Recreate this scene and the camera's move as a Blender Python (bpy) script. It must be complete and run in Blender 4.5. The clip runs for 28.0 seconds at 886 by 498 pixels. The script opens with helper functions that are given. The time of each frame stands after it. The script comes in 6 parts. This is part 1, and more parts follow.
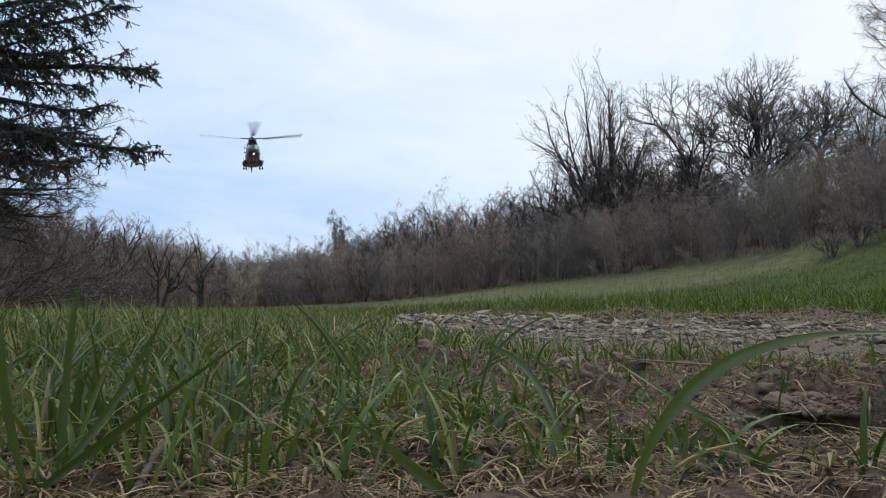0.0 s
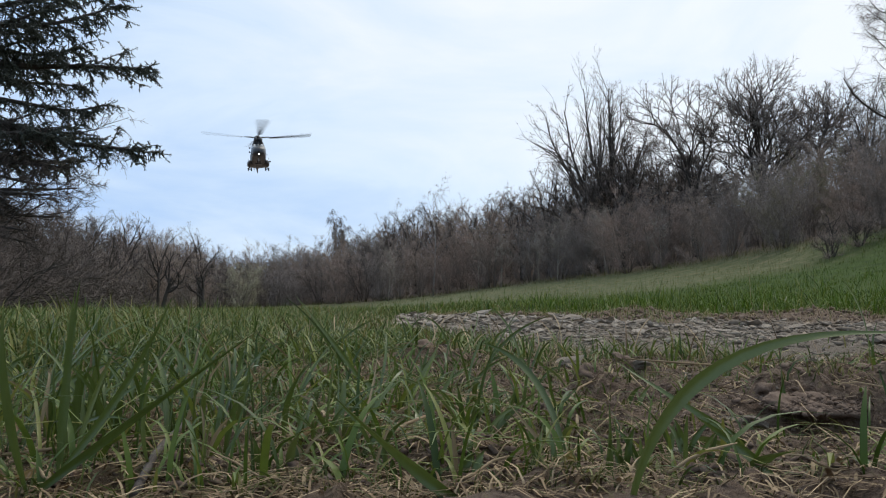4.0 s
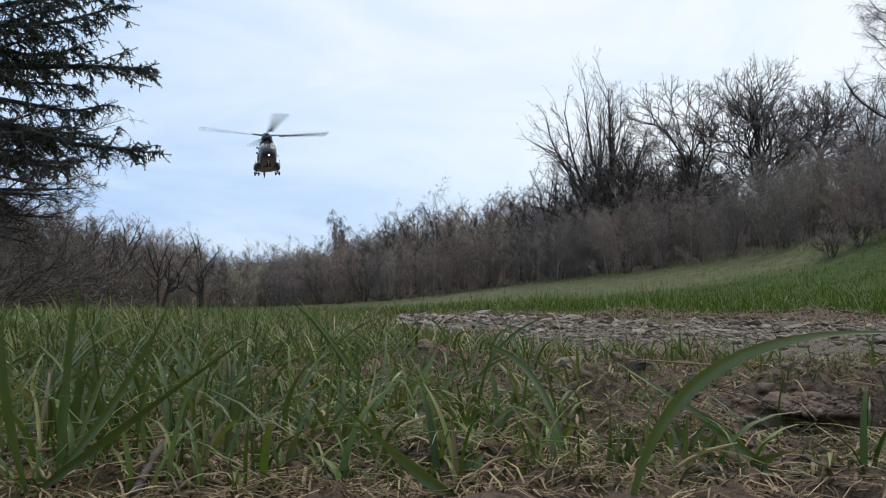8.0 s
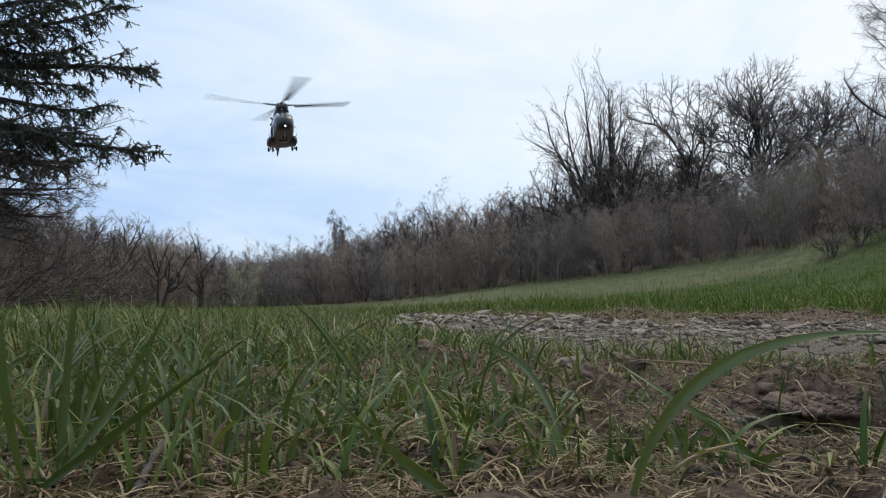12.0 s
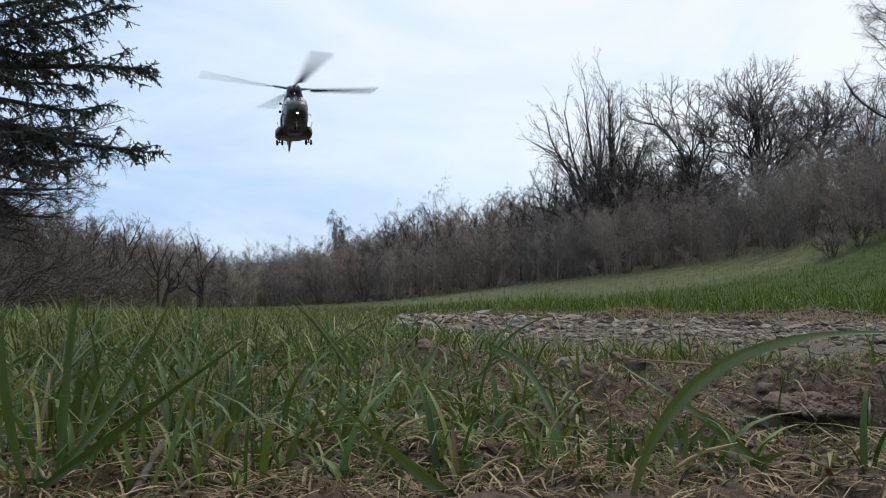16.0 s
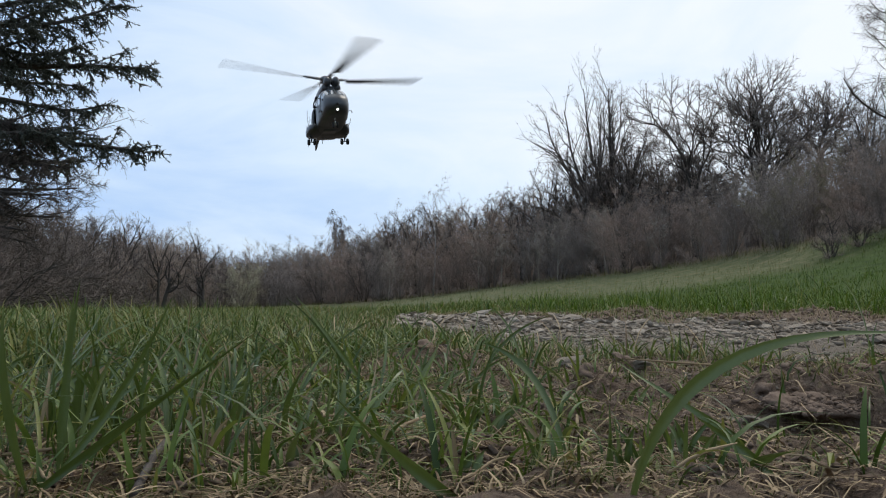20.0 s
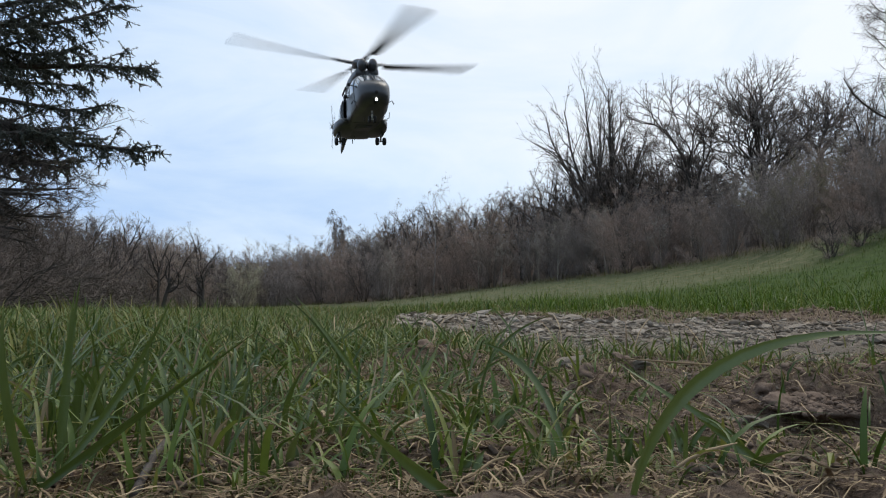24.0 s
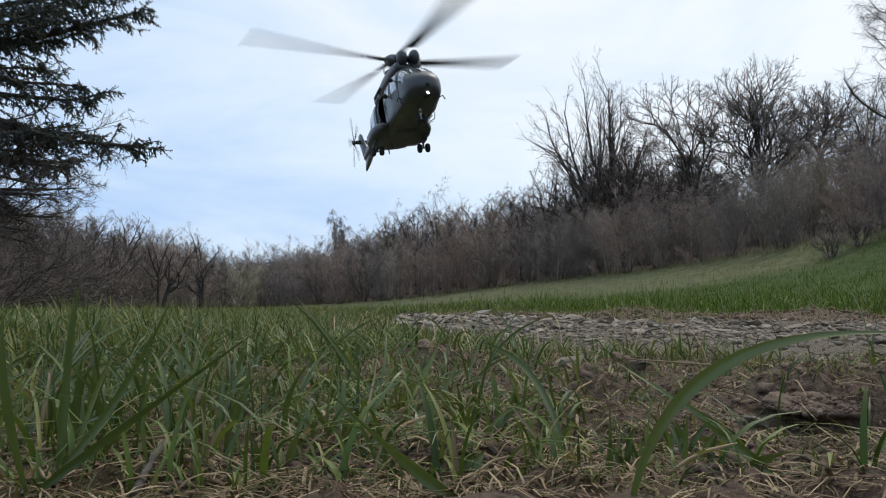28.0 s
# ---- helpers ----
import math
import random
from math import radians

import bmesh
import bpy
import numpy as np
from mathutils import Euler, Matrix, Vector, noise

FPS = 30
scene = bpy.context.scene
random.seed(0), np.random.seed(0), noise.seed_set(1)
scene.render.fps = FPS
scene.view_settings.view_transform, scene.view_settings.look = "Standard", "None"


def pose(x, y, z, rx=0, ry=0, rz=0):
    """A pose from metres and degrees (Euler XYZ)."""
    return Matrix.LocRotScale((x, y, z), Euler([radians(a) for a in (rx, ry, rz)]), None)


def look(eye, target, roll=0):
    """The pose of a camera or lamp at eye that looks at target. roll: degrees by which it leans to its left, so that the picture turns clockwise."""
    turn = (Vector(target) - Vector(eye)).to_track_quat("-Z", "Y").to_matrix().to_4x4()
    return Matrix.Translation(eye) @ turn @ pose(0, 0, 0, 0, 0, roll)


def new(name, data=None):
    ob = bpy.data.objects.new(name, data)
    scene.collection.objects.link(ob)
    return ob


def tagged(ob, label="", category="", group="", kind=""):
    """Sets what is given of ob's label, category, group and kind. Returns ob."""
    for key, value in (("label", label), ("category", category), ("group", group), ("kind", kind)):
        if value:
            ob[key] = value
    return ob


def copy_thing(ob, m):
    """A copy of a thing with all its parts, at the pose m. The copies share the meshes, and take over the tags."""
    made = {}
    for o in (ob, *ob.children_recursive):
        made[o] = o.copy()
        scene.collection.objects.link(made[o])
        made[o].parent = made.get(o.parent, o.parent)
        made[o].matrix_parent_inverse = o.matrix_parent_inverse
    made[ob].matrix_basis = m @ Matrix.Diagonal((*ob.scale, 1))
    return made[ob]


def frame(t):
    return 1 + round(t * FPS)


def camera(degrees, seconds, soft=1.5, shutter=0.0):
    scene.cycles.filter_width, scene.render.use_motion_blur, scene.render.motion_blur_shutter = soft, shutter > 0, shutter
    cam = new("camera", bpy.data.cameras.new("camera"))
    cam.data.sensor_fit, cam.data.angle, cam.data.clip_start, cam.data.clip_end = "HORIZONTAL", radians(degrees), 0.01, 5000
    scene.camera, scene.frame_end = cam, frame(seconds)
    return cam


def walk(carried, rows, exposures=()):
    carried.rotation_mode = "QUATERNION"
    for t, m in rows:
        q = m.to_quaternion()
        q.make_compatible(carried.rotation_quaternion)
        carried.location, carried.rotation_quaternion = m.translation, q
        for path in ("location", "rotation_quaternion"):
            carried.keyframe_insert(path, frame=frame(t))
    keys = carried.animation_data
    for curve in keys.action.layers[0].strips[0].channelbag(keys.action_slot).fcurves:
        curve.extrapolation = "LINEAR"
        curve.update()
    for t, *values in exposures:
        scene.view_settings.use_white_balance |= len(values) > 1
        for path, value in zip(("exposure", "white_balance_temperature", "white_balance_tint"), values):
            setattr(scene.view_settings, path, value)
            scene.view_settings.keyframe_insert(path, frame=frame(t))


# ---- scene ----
# ---------------------------------------------------------------- camera
cam = camera(55, 28.0, soft=1.15, shutter=0.29)
EYE = (0, 0, 0.09)
STAND = look(EYE, (0, 10, 0.09 + 0.6906))
walk(cam, [(0, STAND), (28, STAND)], exposures=[(0, 0.0), (28, 0.0)])

# ---------------------------------------------------------------- world and sun
SUN_UP, SUN_EAST = 56, 34          # degrees above the horizon, degrees right of the view


def nodes_of(tree):
    def add(kind, **values):
        n = tree.nodes.new(kind)
        for key, value in values.items():
            n.inputs[key.replace("_", " ")].default_value = value
        return n
    return add, tree.links.new


def make_world():
    world = bpy.data.worlds.new("overcast_sky")
    scene.world = world
    world.use_nodes = True
    tree = world.node_tree
    tree.nodes.clear()
    add, link = nodes_of(tree)
    sky = add("ShaderNodeTexSky")
    sky.sky_type, sky.sun_disc = "NISHITA", False
    sky.sun_elevation, sky.sun_rotation = radians(SUN_UP), radians(SUN_EAST)
    dim = add("ShaderNodeMix")
    dim.data_type, dim.blend_type = "RGBA", "MULTIPLY"
    dim.inputs[0].default_value = 1
    dim.inputs[7].default_value = (0.115, 0.115, 0.115, 1)
    link(sky.outputs[0], dim.inputs[6])
    where = add("ShaderNodeTexCoord")
    # thin streaky cloud sheet, brighter round the hidden sun
    wide = add("ShaderNodeMapping", Scale=(1.6, 1.6, 5.0), Rotation=(0.0, radians(14), 0.3))
    link(where.outputs["Generated"], wide.inputs[0])
    clouds = add("ShaderNodeTexNoise", Scale=1.9, Detail=8.0, Roughness=0.56, Distortion=0.5)
    link(wide.outputs[0], clouds.inputs[0])
    toward = add("ShaderNodeVectorMath")
    toward.operation = "DOT_PRODUCT"
    e, a = radians(SUN_UP), radians(SUN_EAST)
    toward.inputs[1].default_value = (math.sin(a) * math.cos(e), math.cos(a) * math.cos(e), math.sin(e))
    link(where.outputs["Generated"], toward.inputs[0])
    spread = add("ShaderNodeMapRange")
    for i, v in ((1, 0.45), (2, 0.95), (3, 0.0), (4, 1.0)):
        spread.inputs[i].default_value = v
    link(toward.outputs["Value"], spread.inputs[0])
    total = add("ShaderNodeMath")
    total.operation = "MULTIPLY_ADD"
    total.inputs[1].default_value = 0.75
    link(spread.outputs[0], total.inputs[0])
    link(clouds.outputs[0], total.inputs[2])
    ramp = add("ShaderNodeValToRGB")
    link(total.outputs[0], ramp.inputs[0])
    ramp.color_ramp.elements[0].position, ramp.color_ramp.elements[0].color = 0.40, (0.47, 0.66, 0.98, 1)
    ramp.color_ramp.elements[1].position, ramp.color_ramp.elements[1].color = 1.0, (0.95, 1.0, 1.05, 1)
    mid = ramp.color_ramp.elements.new(0.66)
    mid.color = (0.72, 0.86, 1.03, 1)
    cover = add("ShaderNodeMix")
    cover.data_type = "RGBA"
    cover.inputs[0].default_value = 0.86
    link(dim.outputs[2], cover.inputs[6])
    link(ramp.outputs[0], cover.inputs[7])
    back = add("ShaderNodeBackground", Strength=1.03)
    link(cover.outputs[2], back.inputs[0])
    out = add("ShaderNodeOutputWorld")
    link(back.outputs[0], out.inputs[0])


make_world()
sun = new("sun", bpy.data.lights.new("sun", "SUN"))
sun.data.energy, sun.data.angle, sun.data.color = 1.6, radians(35), (1.0, 0.93, 0.82)
_e, _a = radians(SUN_UP), radians(SUN_EAST)
sun.matrix_world = look((80 * math.sin(_a), 80 * math.cos(_a), 80 * math.tan(_e)), (0, 0, 0))


# ---------------------------------------------------------------- materials
def surface(name, colours, scale=8.0, rough=0.8, bump=0.3, bump_scale=None, metal=0.0, by="object", fine=0.35, translucent=0.0, step=0.01, spec=0.3):
    """Procedural surface: colours run over a coarse noise, a fine noise and the random number of the piece."""
    m = bpy.data.materials.new(name)
    m.use_nodes = True
    tree = m.node_tree
    add, link = nodes_of(tree)
    shader = tree.nodes["Principled BSDF"]
    shader.inputs["Roughness"].default_value = rough
    shader.inputs["Metallic"].default_value = metal
    shader.inputs["Specular IOR Level"].default_value = spec
    where = add("ShaderNodeTexCoord")
    coarse = add("ShaderNodeTexNoise", Scale=scale, Detail=5.0, Roughness=0.6)
    small = add("ShaderNodeTexNoise", Scale=scale * 9.3, Detail=4.0, Roughness=0.7)
    link(where.outputs["Object"], coarse.inputs[0])
    link(where.outputs["Object"], small.inputs[0])
    mixed = add("ShaderNodeMix")
    mixed.data_type = "FLOAT"
    mixed.inputs[0].default_value = fine
    link(coarse.outputs[0], mixed.inputs[2])
    link(small.outputs[0], mixed.inputs[3])
    value = mixed.outputs[0]
    if by != "object":
        if by == "island":
            source = add("ShaderNodeNewGeometry").outputs["Random Per Island"]
        else:
            source = add("ShaderNodeObjectInfo").outputs["Random"]
        both = add("ShaderNodeMix")
        both.data_type = "FLOAT"
        both.inputs[0].default_value = 0.62
        link(value, both.inputs[2])
        link(source, both.inputs[3])
        value = both.outputs[0]
    ramp = add("ShaderNodeValToRGB")
    link(value, ramp.inputs[0])
    lo, hi = (0.3, 0.7) if by == "object" else (0.15, 0.85)
    els = ramp.color_ramp.elements
    els[0].position, els[1].position = lo, hi
    els[0].color, els[1].color = (*colours[0], 1), (*colours[-1], 1)
    for i, c in enumerate(colours[1:-1], 1):
        els.new(lo + (hi - lo) * i / (len(colours) - 1)).color = (*c, 1)
    link(ramp.outputs[0], shader.inputs["Base Color"])
    if bump:
        rough_map = add("ShaderNodeTexNoise", Scale=bump_scale or scale * 6, Detail=6.0, Roughness=0.7)
        link(where.outputs["Object"], rough_map.inputs[0])
        relief = add("ShaderNodeBump", Strength=bump, Distance=step)
        link(rough_map.outputs[0], relief.inputs["Height"])
        link(relief.outputs[0], shader.inputs["Normal"])
    if translucent:
        glow = add("ShaderNodeBsdfTranslucent")
        link(ramp.outputs[0], glow.inputs[0])
        blend = add("ShaderNodeMixShader", Fac=translucent)
        link(shader.outputs[0], blend.inputs[1])
        link(glow.outputs[0], blend.inputs[2])
        link(blend.outputs[0], tree.nodes["Material Output"].inputs[0])
    return m


BARK = surface("grey_brown_bark", [(0.115, 0.096, 0.08), (0.185, 0.155, 0.13), (0.26, 0.225, 0.19)], 6, 0.9, 0.6)
DARK_BARK = surface("dark_bark", [(0.035, 0.03, 0.026), (0.075, 0.063, 0.053)], 6, 0.9, 0.6)
TWIGS = surface("brown_twigs", [(0.17, 0.131, 0.106), (0.255, 0.197, 0.16), (0.34, 0.263, 0.21)], 2, 0.85, 0, by="island")
RED_TWIGS = surface("reddish_brown_twigs", [(0.178, 0.128, 0.101), (0.265, 0.194, 0.155), (0.34, 0.252, 0.2)], 2, 0.85, 0, by="island")
GREY_TWIGS = surface("grey_twigs", [(0.13, 0.11, 0.097), (0.205, 0.174, 0.154), (0.29, 0.248, 0.218)], 2, 0.85, 0, by="island")
# dark brown twigs; backlight and shade are put into the colour
DARK_TWIGS = surface("shade_darkened_twigs", [(0.06, 0.047, 0.04), (0.1, 0.08, 0.068), (0.145, 0.118, 0.1)], 2, 0.85, 0, by="island")
OLIVE_TWIGS = surface("budding_olive_twigs", [(0.12, 0.105, 0.07), (0.19, 0.168, 0.105), (0.26, 0.225, 0.145)], 2, 0.85, 0, by="island")
PALE_TWIGS = surface("pale_dead_twigs", [(0.22, 0.19, 0.15), (0.36, 0.32, 0.26)], 2, 0.85, 0, by="island")
BLOSSOM = surface("pale_blossom", [(0.26, 0.235, 0.15), (0.40, 0.37, 0.26)], 3, 0.8, 0, by="island")
BIRCH_BARK = surface("white_birch_bark", [(0.09, 0.08, 0.07), (0.27, 0.25, 0.225), (0.40, 0.375, 0.345)], 5, 0.75, 0.3)
NEEDLES = surface("dark_green_needles", [(0.032, 0.037, 0.032), (0.054, 0.062, 0.049), (0.085, 0.095, 0.07)], 3, 0.6, 0, by="island")
GRASS = surface("fresh_grass", [(0.022, 0.042, 0.006), (0.05, 0.086, 0.012), (0.088, 0.135, 0.02), (0.138, 0.172, 0.032), (0.235, 0.215, 0.06)], 3, 0.48, 0, by="island", translucent=0.28, spec=0.34)
TURF = surface("meadow_turf", [(0.026, 0.05, 0.009), (0.058, 0.096, 0.017), (0.095, 0.14, 0.026), (0.155, 0.17, 0.042), (0.25, 0.2, 0.08)], 3, 0.5, 0, by="island", translucent=0.28, spec=0.3)
LUSH = surface("lush_meadow_grass", [(0.018, 0.038, 0.003), (0.044, 0.09, 0.005), (0.082, 0.14, 0.008), (0.165, 0.17, 0.034)], 1.6, 0.5, 0, by="island", translucent=0.3, spec=0.2)
MEADOW = surface("pale_meadow_grass", [(0.057, 0.072, 0.016), (0.114, 0.122, 0.032), (0.21, 0.178, 0.07)], 0.8, 0.7, 0, by="island", translucent=0.2, spec=0.2)
MOSSY = surface("olive_short_grass", [(0.042, 0.052, 0.012), (0.092, 0.1, 0.025), (0.20, 0.17, 0.062)], 4, 0.7, 0, by="island", translucent=0.25)
BLADE = surface("broad_grass_blade", [(0.046, 0.074, 0.013), (0.078, 0.11, 0.022), (0.125, 0.152, 0.04)], 20, 0.34, 0.3, 90, by="piece", translucent=0.22, step=0.002, spec=0.55)
DRY_BLADE = surface("withered_grass_blade", [(0.16, 0.12, 0.065), (0.3, 0.23, 0.13)], 25, 0.7, 0.3, by="piece", translucent=0.2, step=0.002)
STRAW = surface("dead_straw", [(0.09, 0.057, 0.032), (0.215, 0.15, 0.084), (0.44, 0.33, 0.197)], 6, 0.8, 0, by="island", spec=0.2)
STONE = surface("pale_limestone_gravel", [(0.20, 0.165, 0.125), (0.27, 0.225, 0.175), (0.37, 0.315, 0.25)], 30, 0.95, 0.7, by="piece", step=0.004, spec=0.15)
PEBBLES = surface("fine_gravel", [(0.13, 0.103, 0.076), (0.195, 0.158, 0.12), (0.30, 0.25, 0.192)], 30, 0.95, 0.6, by="island", step=0.003, spec=0.15)
LEAF = surface("fallen_leaf", [(0.10, 0.055, 0.025), (0.22, 0.14, 0.05), (0.30, 0.26, 0.07)], 60, 0.6, 0.4, by="piece", translucent=0.2, step=0.002)
SOIL = surface("moist_crumbly_soil", [(0.064, 0.042, 0.029), (0.145, 0.1, 0.071), (0.222, 0.162, 0.121)], 40, 0.95, 0.35, 160, step=0.003)
DEAD_WOOD = surface("weathered_twig_bark", [(0.07, 0.055, 0.045), (0.16, 0.135, 0.115)], 40, 0.85, 0.6, step=0.002)
PAINT = surface("dark_green_military_paint", [(0.021, 0.023, 0.025), (0.038, 0.041, 0.044), (0.072, 0.076, 0.08)], 0.45, 0.34, 0.05, 4, fine=0.25, spec=0.55)
PALE_PAINT = surface("pale_gear_paint", [(0.5, 0.5, 0.48), (0.65, 0.65, 0.63)], 6, 0.5, 0.05)
GREY_PAINT = surface("worn_grey_paint", [(0.10, 0.11, 0.115), (0.17, 0.18, 0.185)], 1.5, 0.5, 0.05, 6)
BLACK = surface("black_rubber", [(0.012, 0.012, 0.012), (0.026, 0.026, 0.026)], 8, 0.8, 0.2)
METAL = surface("dull_steel", [(0.10, 0.10, 0.10), (0.2, 0.2, 0.2)], 6, 0.45, 0.1, metal=0.8)
BLADE_PAINT = surface("rotor_blade_grey", [(0.03, 0.032, 0.034), (0.055, 0.058, 0.06)], 2, 0.55, 0)
# near-black: the shade inside the cabin is put into this colour
DARK_CABIN = surface("cabin_lining", [(0.01, 0.01, 0.01), (0.02, 0.02, 0.02)], 3, 0.9, 0)


def make_glass():
    m = bpy.data.materials.new("tinted_canopy_glass")
    m.use_nodes = True
    s = m.node_tree.nodes["Principled BSDF"]
    s.inputs["Base Color"].default_value = (0.16, 0.18, 0.19, 1)
    s.inputs["Roughness"].default_value = 0.06
    s.inputs["IOR"].default_value = 1.8
    s.inputs["Specular IOR Level"].default_value = 0.8
    s.inputs["Coat Weight"].default_value = 1.0
    return m


def make_lamp():
    m = bpy.data.materials.new("lit_landing_lamp")
    m.use_nodes = True
    s = m.node_tree.nodes["Principled BSDF"]
    s.inputs["Emission Color"].default_value = (1.0, 0.97, 0.9, 1)
    s.inputs["Emission Strength"].default_value = 14.0
    return m


GLASS, LAMP = make_glass(), make_lamp()


# ---------------------------------------------------------------- mesh tools
class Geo:
    """Collects faces of one mesh."""

    def __init__(self):
        self.v, self.f = [], []

    def add(self, verts, faces):
        n = len(self.v)
        self.v.extend(verts)
        self.f.extend([tuple(i + n for i in f) for f in faces])
        return self

    def tube(self, pts, radii, n=6, cap=True):
        pts = [Vector(p) for p in pts]
        rings, side = [], None
        for i, p in enumerate(pts):
            d = (pts[min(i + 1, len(pts) - 1)] - pts[max(i - 1, 0)]).normalized()
            if side is None:
                side = d.orthogonal().normalized()
            side = (side - d * side.dot(d))
            side = side.normalized() if side.length > 1e-6 else d.orthogonal().normalized()
            up = d.cross(side)
            r = radii[i]
            rings.append([tuple(p + (side * math.cos(2 * math.pi * k / n) + up * math.sin(2 * math.pi * k / n)) * r) for k in range(n)])
        verts = [q for ring in rings for q in ring]
        faces = [(i * n + k, i * n + (k + 1) % n, (i + 1) * n + (k + 1) % n, (i + 1) * n + k) for i in range(len(pts) - 1) for k in range(n)]
        if cap:
            faces += [tuple(range(n - 1, -1, -1)), tuple(range((len(pts) - 1) * n, len(pts) * n))]
        return self.add(verts, faces)

    def loft(self, rings, closed=True, cap=True, skip=None):
        n = len(rings[0])
        verts = [tuple(p) for ring in rings for p in ring]
        faces = []
        for i in range(len(rings) - 1):
            for k in range(n if closed else n - 1):
                if skip is None or not skip(i, k):
                    faces.append((i * n + k, i * n + (k + 1) % n, (i + 1) * n + (k + 1) % n, (i + 1) * n + k))
        if cap:
            faces += [tuple(range(n - 1, -1, -1)), tuple(range((len(rings) - 1) * n, len(rings) * n))]
        return self.add(verts, faces)

    def ball(self, c, r, nu=14, nv=9, low=-90, high=90):
        rings = []
        for j in range(nv + 1):
            a = radians(low + (high - low) * j / nv)
            rings.append([(c[0] + r[0] * math.cos(a) * math.cos(2 * math.pi * k / nu), c[1] + r[1] * math.cos(a) * math.sin(2 * math.pi * k / nu), c[2] + r[2] * math.sin(a)) for k in range(nu)])
        return self.loft(rings)

    def box(self, c, s, taper=1.0):
        x, y, z = s[0] / 2, s[1] / 2, s[2] / 2
        v = [(c[0] + i * x * (taper if k > 0 else 1), c[1] + j * y * (taper if k > 0 else 1), c[2] + k * z) for k in (-1, 1) for i, j in ((-1, -1), (1, -1), (1, 1), (-1, 1))]
        return self.add(v, [(3, 2, 1, 0), (4, 5, 6, 7), (0, 1, 5, 4), (1, 2, 6, 5), (2, 3, 7, 6), (3, 0, 4, 7)])


def part(name, geo, material, parent=None, label="", smooth=True, flat_angle=None):
    """One mesh object from a Geo, a bmesh or a mesh, under a thing or a part."""
    if isinstance(geo, Geo):
        me = bpy.data.meshes.new(name)
        me.from_pydata(geo.v, [], geo.f)
        if smooth:
            me.shade_smooth()
            if flat_angle:
                me.set_sharp_from_angle(angle=radians(flat_angle))
    else:
        me = geo
    if not me.materials:
        me.materials.append(material)
    ob = new(name, me)
    ob.parent = parent
    if label:
        tagged(ob, label)
    return ob


def mesh_from(name, verts, faces, smooth=True):
    """A mesh out of numpy arrays: verts (n, 3), faces (m, 3 or 4)."""
    me = bpy.data.meshes.new(name)
    k = faces.shape[1]
    me.vertices.add(len(verts))
    me.vertices.foreach_set("co", np.asarray(verts, dtype=np.float32).ravel())
    me.loops.add(faces.size)
    me.loops.foreach_set("vertex_index", np.asarray(faces, dtype=np.int32).ravel())
    me.polygons.add(len(faces))
    me.polygons.foreach_set("loop_start", np.arange(0, faces.size, k, dtype=np.int32))
    me.update(calc_edges=True)
    if smooth:
        me.shade_smooth()
    return me


# ---------------------------------------------------------------- ground
def lattice(ix, iy, seed):
    h = (ix.astype(np.int64) * 374761393 + iy.astype(np.int64) * 668265263 + seed * 974634779) & 0x7FFFFFFF
    h = ((h ^ (h >> 13)) * 1274126177) & 0x7FFFFFFF
    return ((h ^ (h >> 16)) & 0xFFFF) / 65535.0


def ripple(x, y, size, seed):
    """Smooth noise from -1 to 1 with bumps of that size."""
    x, y = np.asarray(x, float) / size, np.asarray(y, float) / size
    ix, iy = np.floor(x), np.floor(y)
    fx, fy = x - ix, y - iy
    fx, fy = fx * fx * (3 - 2 * fx), fy * fy * (3 - 2 * fy)
    a, b = lattice(ix, iy, seed), lattice(ix + 1, iy, seed)
    c, d = lattice(ix, iy + 1, seed), lattice(ix + 1, iy + 1, seed)
    return 2 * ((a * (1 - fx) + b * fx) * (1 - fy) + (c * (1 - fx) + d * fx) * fy) - 1


def ease(x, a, b):
    t = np.clip((np.asarray(x, float) - a) / (b - a), 0, 1)
    return t * t * (3 - 2 * t)


def near_edge(x):
    return 1.2 + 1.35 * np.exp(-np.clip(x, -2, 6) * 3.7)


def far_edge(x):
    return 5.5 - 0.45 * np.clip(x, 0, 8) + 3.2 * np.clip(-x, 0, 3) + 0.35 * ripple(x, 0 * x, 0.8, 61)


def rim_width(x):
    """Width of the churned-up strip of soil and dead grass between the gravel and the verge."""
    return 0.15 + 0.85 * ease(x, -0.1, 1.1)


def on_path(x, y):
    """1 on the gravel track, 0 beside it."""
    wob = 0.3 * ripple(x, y, 0.5, 3)
    end = far_edge(x) - rim_width(x)
    return ease(y + wob * 0.5, near_edge(x) - 0.15, near_edge(x) + 0.25) * (1 - ease(y + wob, end - 0.25, end + 0.2))


def bare(x, y):
    """Where the turf is worn to soil: the foreground in front of the track and its edges."""
    s = ease(x + 0.10 * ripple(x, y, 0.3, 8), -0.10, 0.16) * (1 - ease(y, near_edge(x) + 0.2, near_edge(x) + 0.6))
    s = s * (1 - ease(x, 1.6, 2.6)) * ease(y + 0.3 * ripple(x, y, 0.4, 9), -0.5, 0.1)
    s = s + 0.5 * (1 - ease(y, 0.45, 0.75)) * (1 - ease(x, -0.1, 0.1)) * ease(x, -0.9, -0.4) * ease(y, -0.3, 0.2)
    rim = np.exp(-((y - far_edge(x) + 0.5 * rim_width(x)) / (0.2 + 0.45 * rim_width(x))) ** 2) * ease(x, -0.2, 1)
    return np.clip(s + rim, 0, 1)


# edges of the woods: x of the right-hand thicket's front at a distance y, and of the left-hand one
def right_wood(y):
    return np.interp(y, [0, 20, 26, 31, 36, 46, 56, 70, 86, 120], [60, 17, 14.8, 13.4, 11.4, 6.6, 0.6, -8.6, -19, -30])


